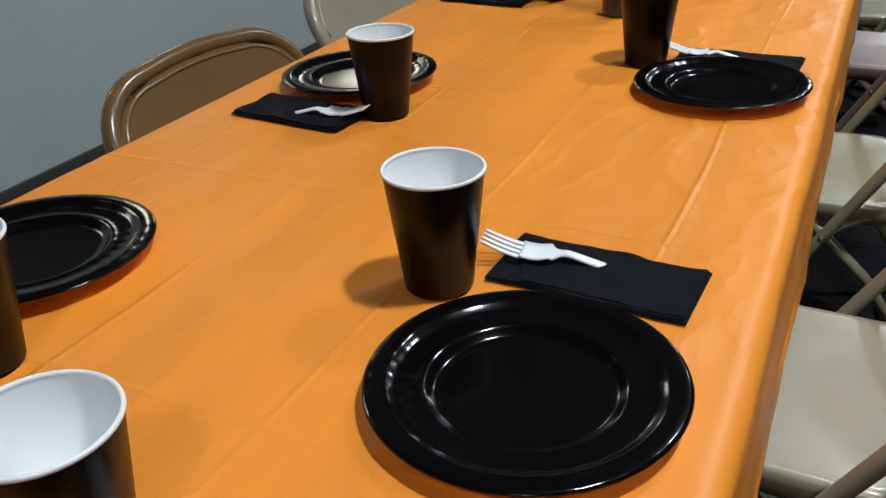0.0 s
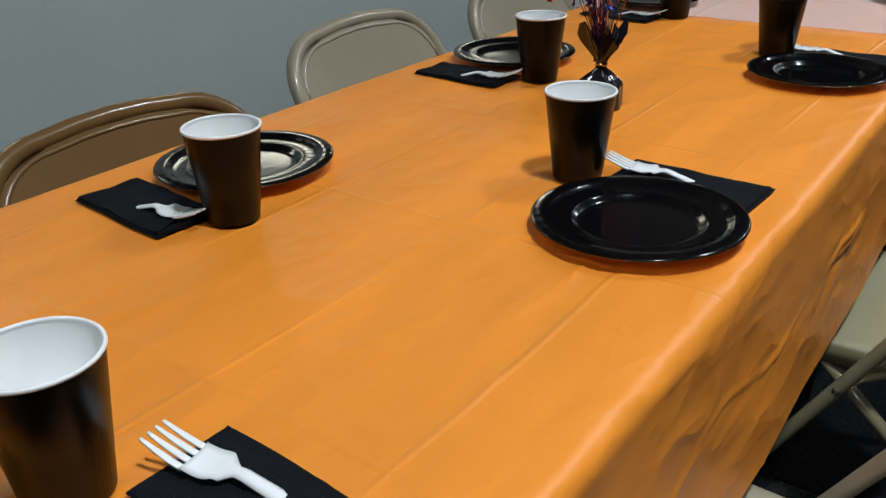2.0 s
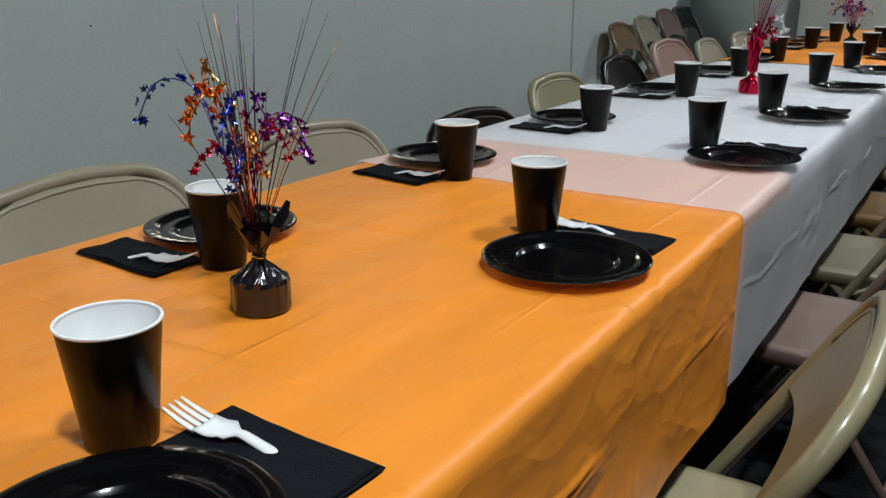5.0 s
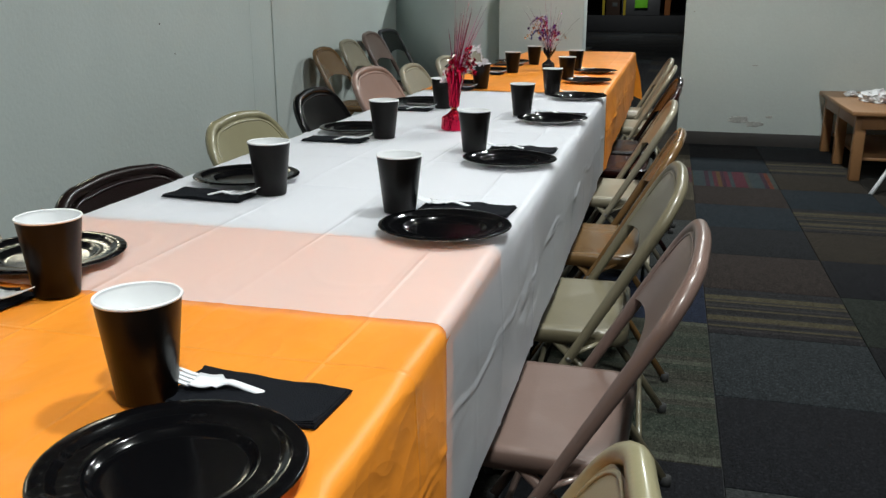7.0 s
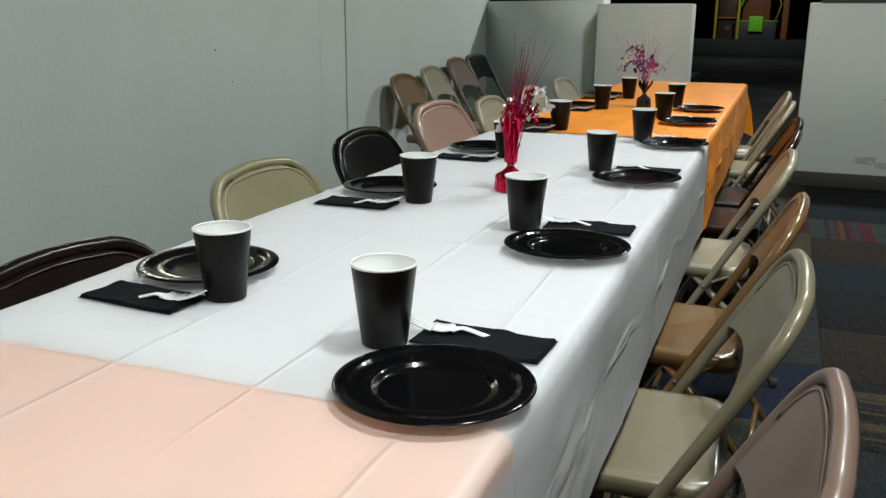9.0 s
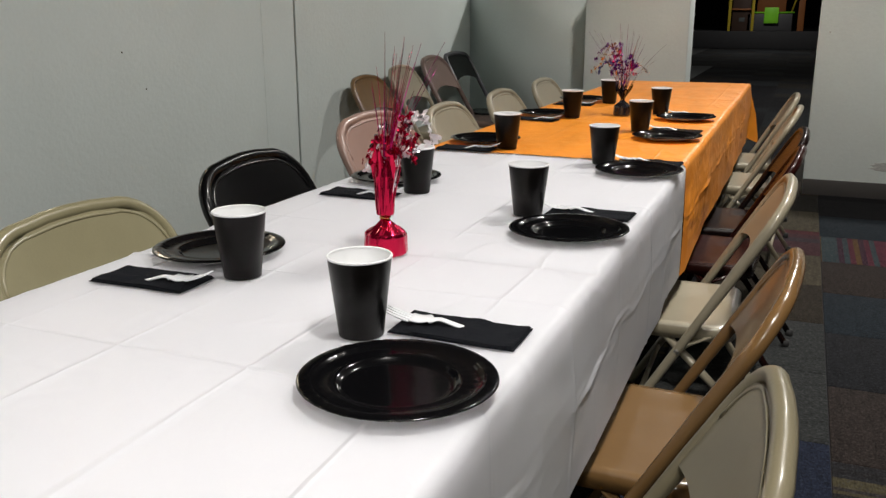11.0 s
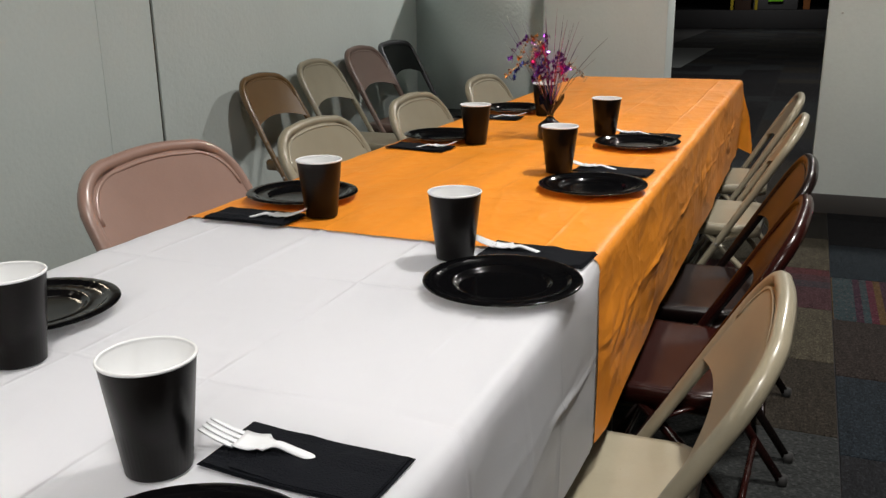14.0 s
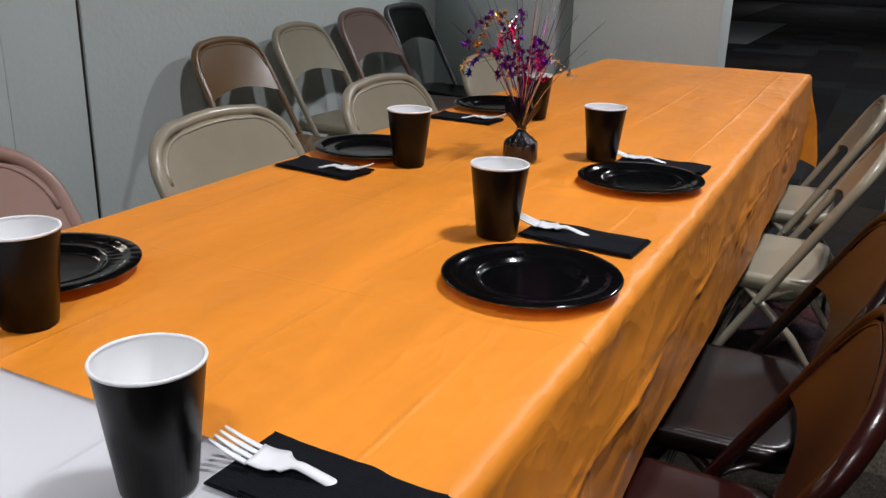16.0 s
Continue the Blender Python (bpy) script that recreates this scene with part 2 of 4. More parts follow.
def box(x0, x1, y0, y1, z0, z1, bevel=0.0, bm=None):
    own = bmesh.new()
    bmesh.ops.create_cube(own, size=1, matrix=Matrix.Translation(((x0 + x1) / 2, (y0 + y1) / 2, (z0 + z1) / 2)) @ Matrix.Diagonal((x1 - x0, y1 - y0, z1 - z0, 1)))
    if bevel:
        soften(own, bevel)
    if bm is None:
        return own
    me = bpy.data.meshes.new("tmp")
    own.to_mesh(me)
    own.free()
    bm.from_mesh(me)
    bpy.data.meshes.remove(me)
    return bm


def tube(points, radius, sides=10, bm=None, closed=False, flat=1.0):
    """A round bar along a line of points. radius: one number, or one for each point."""
    bm = bm or bmesh.new()
    pts = [Vector(p) for p in points]
    radii = radius if isinstance(radius, (list, tuple)) else [radius] * len(pts)
    rings, up = [], None
    for i, p in enumerate(pts):
        a = pts[max(i - 1, 0)] if not closed else pts[i - 1]
        b = pts[min(i + 1, len(pts) - 1)] if not closed else pts[(i + 1) % len(pts)]
        d = (b - a).normalized()
        if up is None:
            up = Vector((0, 0, 1)) if abs(d.z) < 0.9 else Vector((1, 0, 0))
        side = d.cross(up).normalized()
        up = side.cross(d).normalized()
        rings.append([bm.verts.new(p + radii[i] * (math.cos(t) * side + flat * math.sin(t) * up)) for t in (2 * math.pi * k / sides for k in range(sides))])
    pairs = list(zip(rings, rings[1:])) + ([(rings[-1], rings[0])] if closed else [])
    for r, q in pairs:
        for k in range(sides):
            bm.faces.new((r[k], r[(k + 1) % sides], q[(k + 1) % sides], q[k]))
    if not closed:
        bm.faces.new(rings[0][::-1])
        bm.faces.new(rings[-1])
    return bm


def lathe(profile, sides=48, wobble=None, bm=None):
    """A turned shape from (radius, height) pairs."""
    bm = bm or bmesh.new()
    rings = []
    for i, (r, z) in enumerate(profile):
        if r < 1e-6:
            rings.append([bm.verts.new((0, 0, z))])
        else:
            ring = []
            for k in range(sides):
                a = 2 * math.pi * k / sides
                dr, dz = wobble(i, a) if wobble else (0, 0)
                ring.append(bm.verts.new(((r + dr) * math.cos(a), (r + dr) * math.sin(a), z + dz)))
            rings.append(ring)
    for r, q in zip(rings, rings[1:]):
        for k in range(sides):
            j = (k + 1) % sides
            if len(r) == 1:
                bm.faces.new((r[0], q[k], q[j]))
            elif len(q) == 1:
                bm.faces.new((r[k], r[j], q[0]))
            else:
                bm.faces.new((r[k], r[j], q[j], q[k]))
    bmesh.ops.recalc_face_normals(bm, faces=bm.faces)
    return bm


def thing(name, label, category, group="", kind=""):
    return tagged(new(name), label, category, group, kind)


# ---------------------------------------------------------------- setting
WALL_X = -2.2
BACK_Y = 8.45
TOP = 1.25
WEST_TOP = 1.46

tagged(part("floor_base", box(-4.2, 9, -6, 62, -0.2, -0.008), FAR_DARK), "dark subfloor under carpet tiles", "floor", kind="structure")
ceiling = tagged(part("ceiling", box(-4.2, 9, -6, 62, CEILING, CEILING + 0.1), CEIL), "plain grey ceiling", "ceiling", kind="structure")


def wall_left():
    w = tagged(part("wall_west", box(WALL_X - 0.16, WALL_X - 0.012, -6, 9.1, -0.01, WEST_TOP), WALL_EDGE), "painted grey wallboard partition with open seams", "wall", kind="structure")
    for y0, y1 in ((-6, 6.152), (6.1535, 6.448), (6.466, 9.1)):
        part("panel", box(WALL_X - 0.012, WALL_X, y0, y1, 0, WEST_TOP, 0.002), WALL, w)
    return w


wall_left()
recess = tagged(part("wall_recess", box(0, 1.265, 0, 0.1, -0.01, TOP + 0.03), WALL), "low grey partition wall set askew, in shadow", "wall", kind="structure")
recess.matrix_world = pose(WALL_X + 0.002, 9.05, 0, 0, 0, -math.degrees(math.atan2(0.63, 1.11)))
pillar = tagged(part("wall_partition", box(-1.10, -0.43, 8.30, 8.55, -0.01, TOP, 0.006), WALL), "pale grey low partition beside the opening", "wall", kind="structure")
east = tagged(part("wall_north", box(0.335, 6.0, BACK_Y, BACK_Y + 0.16, -0.01, TOP + 0.01, 0.006), WALL), "low grey partition wall with chipped paint", "wall", kind="structure")
tagged(part("cap_trim", box(0.40, 6.0, BACK_Y - 0.012, BACK_Y + 0.17, TOP + 0.011, TOP + 0.04, 0.004), CAP), "dark cap rail along partition", "trim", kind="structure")
tagged(part("baseboard", box(0.337, 6.0, BACK_Y - 0.012, BACK_Y - 0.001, -0.005, 0.10, 0.003), BASEBOARD), "dark rubber baseboard", "baseboard", kind="structure")
tagged(part("baseboard", box(-1.1, -0.43, 8.288, 8.299, -0.005, 0.10, 0.003), BASEBOARD), "dark rubber baseboard", "baseboard", kind="structure")
tagged(part("baseboard", box(WALL_X + 0.001, WALL_X + 0.01, -6, 8.94, -0.005, 0.10, 0.003), BASEBOARD), "dark rubber baseboard", "baseboard", kind="structure")
# wall_beyond is an unseen reflector: the left plates mirror its bright cream
tagged(part("wall_beyond", box(-4.0, -3.85, -6, 12, -0.01, CEILING), CREAM_WALL), "unseen cream wall behind the partition, brightly lit for plate reflections", "wall", kind="structure")
# south and east walls stay out of view; added to enclose the room
tagged(part("wall_south", box(WALL_X, 6.2, -4.2, -4.05, -0.01, CEILING), CAP), "plain dark grey wall, unseen, added to close the room", "wall", kind="structure")
tagged(part("wall_east", box(6.05, 6.2, -4.04, 20, -0.01, CEILING), CAP), "plain dark grey wall, unseen, added to close the room", "wall", kind="structure")
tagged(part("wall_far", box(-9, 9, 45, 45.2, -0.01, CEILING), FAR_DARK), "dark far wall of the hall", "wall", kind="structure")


DIMPLES = ((5.18, 0.99), (5.30, 0.84), (2.68, 0.95))


def scuff(x, z, w, h, seed):
    """A patch of chipped plaster standing just proud of the partition."""
    bm = bmesh.new()
    n = 22
    ring = []
    for k in range(n):
        a = 2 * math.pi * k / n
        q = 0.6 + 0.55 * abs(noise.noise((math.cos(a) * 2, math.sin(a) * 2, seed)))
        ring.append((w * q * math.cos(a), h * q * math.sin(a)))
    outer = [bm.verts.new((x + u, BACK_Y + 0.0005, z + v)) for u, v in ring]
    inner = [bm.verts.new((x + 0.8 * u, BACK_Y - 0.003, z + 0.8 * v)) for u, v in ring]
    for k in range(n):
        bm.faces.new((outer[k], outer[(k + 1) % n], inner[(k + 1) % n], inner[k]))
    bm.faces.new(inner)
    bmesh.ops.recalc_face_normals(bm, faces=bm.faces)
    part("chip", bm, SCUFF, east, "chipped paint patch", smooth=False)


scuff(0.80, 0.20, 0.11, 0.045, 1)
scuff(0.92, 0.17, 0.10, 0.03, 2)
scuff(1.02, 0.23, 0.04, 0.015, 3)
scuff(0.88, 0.62, 0.035, 0.006, 4)
scuff(0.40, 1.02, 0.010, 0.008, 5)
for y, z in DIMPLES:
    part("screw_dimple", lathe([(0, 0.002), (0.0028, 0.002), (0.0035, 0)], 10), WALL_EDGE, bpy.data.objects["wall_west"]).matrix_basis = pose(WALL_X, y, z, 0, 90, 0)


def lamp(x, y, power, beam):
    """A round downlight under the ceiling, out of view, and the light that it gives."""
    t = thing("ceiling_downlight", "round white ceiling downlight, lit, out of view", "ceiling light", "downlights")
    t.location = (x, y, CEILING)
    t.scale = (1.6, 1.6, 1.0)
    ring = [(0.085, 0.0), (0.12, 0.0), (0.12, -0.02), (0.10, -0.03), (0.085, -0.03), (0.085, 0.0)]
    part("trim_ring", lathe(ring, 32), CUP_WHITE, t)
    part("lens", lathe([(0, -0.006), (0.084, -0.006), (0.084, -0.012), (0, -0.012)], 32), glowing("lamp_lens", (1, 0.95, 0.88, 1), 4), t)
    data = bpy.data.lights.new("downlight", "AREA")
    data.shape, data.size, data.energy, data.color = "DISK", 0.26, power, (1.0, 0.965, 0.92)
    data.spread = radians(beam)
    ob = new("downlight", data)
    ob.matrix_world = pose(x, y, CEILING - 0.035)


for row in LAMPS:
    lamp(*row)


# ---------------------------------------------------------------- tables and cloths
def folding_table(y0, y1):
    t = thing("folding_table", "long folding banquet table under a plastic cloth", "table", "row of folding tables")
    part("tabletop", box(-0.755, -0.005, y0, y1, TABLE - 0.045, TABLE - 0.008, 0.006), TABLE_TOP, t)
    for y in (y0 + 0.22, y1 - 0.22):
        for x in (-0.66, -0.10):
            part("leg", tube([(x, y, TABLE - 0.045), (x, y, 0.0)], 0.014), TABLE_LEG, t)
        part("crossbar", tube([(-0.66, y, 0.25), (-0.10, y, 0.25)], 0.01), TABLE_LEG, t)
    return t


JOINTS = (-0.08, 1.84, 3.76, 5.68, 7.70)
for y0, y1 in zip((-1.95,) + JOINTS, JOINTS):
    folding_table(y0 + 0.004, y1 - 0.004)


def cloth(name, y0, y1, hem, lift, mat, label, seed, creases, end_drop=False, drop_until=None, sag=0.0, rumple=1.0, ridge=1.4):
    """A thin plastic cloth: flat over the tables, rounded over both long edges and hanging in folds. creases: its packing folds across."""
    bm = bmesh.new()
    step = 0.008
    rad = 0.017
    half = 0.38
    arc = rad * math.pi / 2
    flat = half - rad + 0.004
    us = []
    drop = 64
    for k in range(drop, 0, -1):
        us.append(-(flat + arc + (TABLE - rad - hem) * k / drop))
    us += [-(flat + arc * k / 4) for k in range(4, 0, -1)]
    n = 144
    us += [-flat + 2 * flat * k / n for k in range(n + 1)]
    us += [flat + arc * k / 4 for k in range(1, 5)]
    for k in range(1, drop + 1):
        us.append(flat + arc + (TABLE - rad - hem) * k / drop)
    vs = list(np.arange(y0, y1 + step / 2, step))
    if end_drop:
        vs += [y1 + 0.012, y1 + 0.018] + [y1 + 0.018 + 0.02 * k for k in range(1, 16)]
    lines = [-0.285, -0.095, 0.095, 0.285]
    rows = []
    for v in vs:
        row = []
        over = max(0.0, v - y1) if end_drop else 0.0
        for u in us:
            s = 1 if u > 0 else -1
            a = abs(u)
            z = TABLE + lift
            nz, nx = 1.0, 0.0
            if a <= flat:
                x = u
            elif a <= flat + arc:
                t = (a - flat) / rad
                x = s * (flat + rad * math.sin(t))
                z -= rad * (1 - math.cos(t))
                nx, nz = s * math.sin(t), math.cos(t)
            else:
                x = s * (flat + rad)
                z = TABLE + lift - rad - (a - flat - arc)
                nx, nz = s, 0.0
            down = max(0.0, a - flat - arc)
            h = 0.0
            # packing creases: sharp little ridges along and across
            for c in lines:
                d = abs(u - c - 0.008 * noise.noise((v * 1.2, c * 9, seed)))
                if d < 0.0075:
                    h += 0.0008 * ridge * (1 - d / 0.0075) * max(0.2, 0.5 + 0.9 * noise.noise((v * 2.2, c * 7, seed + 3)))
            for c in creases:
                d = abs(v - c - 0.010 * noise.noise((u * 2.5, c * 5, seed)))
                if d < 0.010:
                    h += 0.0010 * ridge * (1 - d / 0.010) * max(0.15, 0.45 + 0.9 * noise.noise((u * 4, c * 3, seed + 5)))
            # slack wrinkles, running askew, and soft swells
            slack = 1.0 - 0.85 * min(1.0, down / 0.03)
            w = noise.noise((u * 5 + v * 2.0, v * 4.2 - u * 3, seed + 11))
            h += slack * 0.0020 * (0.7 + 0.12 * ridge) * max(0.0, 1 - abs(w) * 18) * max(0.0, noise.noise((u * 2, v * 1.6, seed + 20)) + 0.22)
            w = noise.noise((u * 9 - v * 3.0, v * 8 + u * 4, seed + 71))
            h += slack * 0.0016 * max(0.0, 1 - abs(w) * 12) * max(0.0, noise.noise((u * 3, v * 2.6, seed + 25)) + 0.3)
            h += 0.0010 * noise.noise((u * 4, v * 3, seed + 31)) + 0.0005 * slack * noise.noise((u * 16, v * 13, seed + 33))
            grow = min(1.0, down / 0.10)
            if down > 0:
                f = noise.noise((v * 2.6, seed + 40, s)) + 0.4 * noise.noise((v * 6.5, seed + 44, down * 3.0))
                h += grow * (0.0030 * f + 0.004)
                calm = grow * min(1.0, 0.2 + (z - hem) / 0.10)
                # flat facets between packing folds: uprights 0.17 apart and one fold along the drop
                g = (v - y0) / 0.17 + 0.12 * noise.noise((down * 6, seed, s))
                g0 = math.floor(g)
                p = down / 0.132 if down < 0.132 else 1 + (down - 0.132) / 0.17
                p0 = math.floor(p)
                knot = lambda a, b: noise.noise((a * 3.7 + 0.5, b * 5.3 + 0.3, seed + 7 * s)) if b > 0 else 0.0
                e, q = g - g0, p - p0
                facet = (knot(g0, p0) * (1 - e) + knot(g0 + 1, p0) * e) * (1 - q) + (knot(g0, p0 + 1) * (1 - e) + knot(g0 + 1, p0 + 1) * e) * q
                h += 0.014 * rumple * facet * grow
                d = min(e, 1 - e) * 0.17
                h += 0.0030 * max(0.0, 1 - d / 0.006) * grow * max(0.1, 0.4 + noise.noise((g0 + round(e), down * 9, seed + 2)))
                # the pinched fold itself: a thin standing pleat that opens and closes, now and then double
                mid = 0.132 + 0.016 * noise.noise((v * 4.5, 0, seed)) + 0.006 * noise.noise((v * 13, 4, seed))
                for shift, tall, pick in ((0.0, 0.0065, 2.0), (-0.024, 0.0045, 6.0)):
                    d = abs(down - mid - shift * (0.4 + noise.noise((v * 6, pick, seed))))
                    h += tall * max(0.0, 1 - d / 0.0065) * min(1.0, max(0.0, 0.2 + 1.6 * noise.noise((v * 4.2, pick, seed))))
                # crumples where the film was squeezed
                squeeze = max(0.0, 1 - abs(down - 0.15) / 0.12) * max(0.0, noise.noise((v * 2.3, 8, seed)) + 0.5 * (rumple - 0.72))
                h += 0.020 * rumple * abs(noise.noise((v * 9 + down * 7, down * 15 - v * 2, seed + 61))) * calm * squeeze
                h *= 0.25 + 0.75 * min(1.0, (v - y0) / 0.06)
            x += nx * h
            z += nz * h
            if sag and a <= flat + 0.01:
                for j in JOINTS:
                    z -= sag * math.exp(-((v - j) / 0.016) ** 2)
            yy = v
            if drop_until is not None and down > 0 and v > drop_until - 0.05:
                x -= s * (0.003 + max(h, 0.0)) * min(1.0, (v - drop_until + 0.05) / 0.035) * min(1.0, down / 0.03)
            if drop_until is not None and down > 0 and v > drop_until:
                z = TABLE + lift - rad - min(down, 0.012)
                x = s * (flat + rad - 0.003)
            if over > 0:
                t = min(over / 0.018, 1.0)
                yy = y1 + 0.014 * math.sin(t * math.pi / 2) + (0.012 * noise.noise((u * 6, 3, seed)) * min(1, over / 0.1) if over > 0.018 else 0)
                fall = 0.014 * (1 - math.cos(t * math.pi / 2)) + max(0.0, over - 0.018)
                z = z - fall if down == 0 else z - 0.25 * fall
                if down > 0:
                    yy += 0.03 * grow * min(1, over / 0.1)
                    x += s * 0.055 * min(1, down / 0.25) * min(1, over / 0.12)
            row.append(bm.verts.new((x - half, yy + 0.004 * noise.noise((u * 3, 9, seed)) * (1 if down == 0 else 2), z)))
        rows.append(row)
    for r, q in zip(rows, rows[1:]):
        for k in range(len(us) - 1):
            bm.faces.new((r[k], r[k + 1], q[k + 1], q[k]))
    return tagged(part(name, bm, mat), label, "tablecloth", "tablecloths")


cloth("tablecloth", -1.98, 2.553, 0.43, 0.000, ORANGE, "orange plastic tablecloth with packing creases on folding tables", 3, (-0.3, 0.04, 0.38, 0.72, 1.06, 1.40, 1.74, 2.08), drop_until=2.24, sag=0.003, rumple=0.75)
cloth("tablecloth", 2.212, 5.12, 0.44, 0.004, WHITE_CLOTH, "thin translucent white plastic tablecloth overlapping orange cloths", 17, (2.55, 2.89, 3.23, 3.57, 3.91, 4.25, 4.59, 4.93), drop_until=4.84, sag=0.007, rumple=0.75, ridge=3.2)
cloth("tablecloth", 4.81, 7.72, 0.43, 0.0075, ORANGE, "orange plastic tablecloth with packing creases and crumpled drop", 29, (5.12, 5.46, 5.80, 6.14, 6.48, 6.82, 7.16, 7.5), end_drop=True, sag=0.002, rumple=1.15)


def surface(y):
    return TABLE + (0.0025 if y < 2.2 else 0.0065 if y < 4.82 else 0.010)


# ---------------------------------------------------------------- place settings
def plate_mesh():
    """A pressed paper plate: flat well, raised shelf, flat rim; black film above, bare white board below."""
    upper = [(0, 0.0030), (0.0540, 0.0029), (0.0595, 0.0033), (0.0625, 0.0048), (0.0660, 0.0082), (0.0680, 0.0096), (0.0700, 0.0101), (0.0722, 0.0097), (0.0760, 0.0097), (0.0850, 0.0101), (0.0885, 0.0113),
             (0.0920, 0.0138), (0.0940, 0.0149), (0.0965, 0.0155), (0.1010, 0.0154), (0.1060, 0.0150), (0.1082, 0.0143), (0.1090, 0.0130)]
    lower = [(0.1084, 0.0126), (0.1050, 0.0136), (0.0950, 0.0137), (0.0915, 0.0117), (0.0880, 0.0092), (0.0720, 0.0083), (0.0665, 0.0060), (0.0610, 0.0009), (0, 0.0005)]
    prof, sides = upper + lower, 144

    def pleat(i, a):
        r = prof[i][0]
        k = round(a * sides / (2 * math.pi))
        if r < 0.061 or k % 4:
            return 0, 0
        return 0, -0.0004 * min(1.0, (r - 0.058) / 0.03) * (0.55 + 0.45 * math.sin(k * 1.7))
    bm = lathe(prof, sides, pleat)
    bm.faces.ensure_lookup_table()
    for f in bm.faces[(len(upper) - 1) * sides:]:
        f.material_index = 1
    return finish("plate", bm, (PLATE, PLATE_BACK))


def cup_meshes():
    wall = [(0, 0.004), (0.0270, 0.004), (0.0275, 0.0), (0.0292, 0.0), (0.0412, 0.1030)]
    slim = 0.972
    wall = [(r * slim, z * slim) for r, z in wall]
    outer = finish("sleeve", lathe(wall, 48), CUP_BLACK)
    lip = [(0.0402, 0.1025)] + [(0.0410 + 0.0015 * math.cos(t), 0.1043 + 0.0017 * math.sin(t)) for t in np.linspace(-1.5, 3.9, 11)]
    inner = lip + [(0.0397, 0.1015), (0.0274, 0.0070), (0, 0.0068)]
    inner = [(r * slim, z * slim) for r, z in inner]
    return outer, finish("lining", lathe(inner, 48), CUP_WHITE)


def napkin_mesh(seed):
    """A folded napkin, four thin layers with a slanting top fold."""
    bm = bmesh.new()
    rnd = random.Random(seed)
    for layer in range(4):
        w, d, z = 0.168 - 0.002 * layer, 0.083 - 0.0025 * layer, 0.0004 + 0.0009 * layer
        dx, dy = rnd.uniform(-0.001, 0.001), rnd.uniform(-0.0012, 0.0008)
        cut = 0.030 if layer == 3 else rnd.uniform(0, 0.004)
        nx, ny = 20, 8
        top, low = [], []
        for j in range(ny + 1):
            rt, rl = [], []
            for i in range(nx + 1):
                u, v = i / nx, j / ny
                x0 = -w / 2 + cut * (1 - v)
                x = x0 + (w / 2 - x0) * u + dx
                y = (v - 0.5) * d + dy + 0.0012 * math.sin(6 * u + seed)
                lift = 0.0016 * layer * noise.noise((x * 30, y * 30, seed)) + (0.003 if layer == 3 else 0.001) * max(0, 0.25 - u) * 4 * (0.5 + noise.noise((y * 40, seed, layer)))
                lift = max(lift, 0)
                rt.append(bm.verts.new((x, y, z + 0.0008 + lift)))
                rl.append(bm.verts.new((x, y, z + lift)))
            top.append(rt)
            low.append(rl)
        for j in range(ny):
            for i in range(nx):
                bm.faces.new((top[j][i], top[j][i + 1], top[j + 1][i + 1], top[j + 1][i]))
                bm.faces.new((low[j][i], low[j + 1][i], low[j + 1][i + 1], low[j][i + 1]))
        if layer:
            for j in range(ny):
                bm.faces.new((below[j], below[j + 1], low[j + 1][nx], low[j][nx]))
        below = [top[j][nx] for j in range(ny + 1)]
        for i in range(nx):
            bm.faces.new((low[0][i], low[0][i + 1], top[0][i + 1], top[0][i]))
            bm.faces.new((top[ny][i], top[ny][i + 1], low[ny][i + 1], low[ny][i]))
        for j in range(ny):
            bm.faces.new((top[j][0], top[j + 1][0], low[j + 1][0], low[j][0]))
            bm.faces.new((low[j][nx], low[j + 1][nx], top[j + 1][nx], top[j][nx]))
    return finish("napkin", bm, NAPKIN, smooth=False)


def fork_mesh():
    """A moulded fork along -x, tips at x = 0, its handle tucked down into the napkin."""
    bm = bmesh.new()

    def height(x):
        if x < 0.046:
            return 0.0078 + 0.0130 * (1 - x / 0.046) ** 1.5
        if x < 0.074:
            return 0.0078 + 0.0052 * (1 - math.cos((x - 0.046) / 0.028 * math.pi)) / 2
        return 0.0130 - 0.0115 * min((x - 0.074) / 0.040, 1)

    def strip(xs, mid, half, thick=0.0018, dish=0.0):
        rows = []
        for x in xs:
            m, h = mid(x), half(x)
            z = height(x)
            ring = []
            for k in range(5):
                q = k / 4 * 2 - 1
                ring.append(bm.verts.new((x, m + h * q, z + dish * q * q * (1 if x < 0.06 else -1.4))))
            for k in range(4, -1, -1):
                q = k / 4 * 2 - 1
                ring.append(bm.verts.new((x, m + h * q * 0.92, z - thick + dish * q * q * (1 if x < 0.06 else -1.4))))
            rows.append(ring)
        for r, q in zip(rows, rows[1:]):
            for k in range(10):
                bm.faces.new((r[k], r[(k + 1) % 10], q[(k + 1) % 10], q[k]))
        bm.faces.new(rows[0][::-1])
        bm.faces.new(rows[-1])

    for k in range(4):
        c = (k - 1.5) * 0.0074
        strip(np.linspace(0, 0.034, 8), lambda x, c=c: c * (0.94 + 0.06 * x / 0.034), lambda x: 0.0012 + 0.0012 * min(1, x / 0.02))

    def body(x):
        if x < 0.052:
            return 0.0140 + 0.0006 * (x - 0.0335) / 0.0185
        if x < 0.068:
            return 0.0146 - 0.0096 * (1 - math.cos((x - 0.052) / 0.016 * math.pi / 2))
        return 0.0050 + 0.0016 * (x - 0.068) / 0.06
    strip(np.linspace(0.0335, 0.122, 26), lambda x: 0.0, body, dish=0.0016)
    bmesh.ops.recalc_face_normals(bm, faces=bm.faces)
    return finish("fork", bm, FORK)


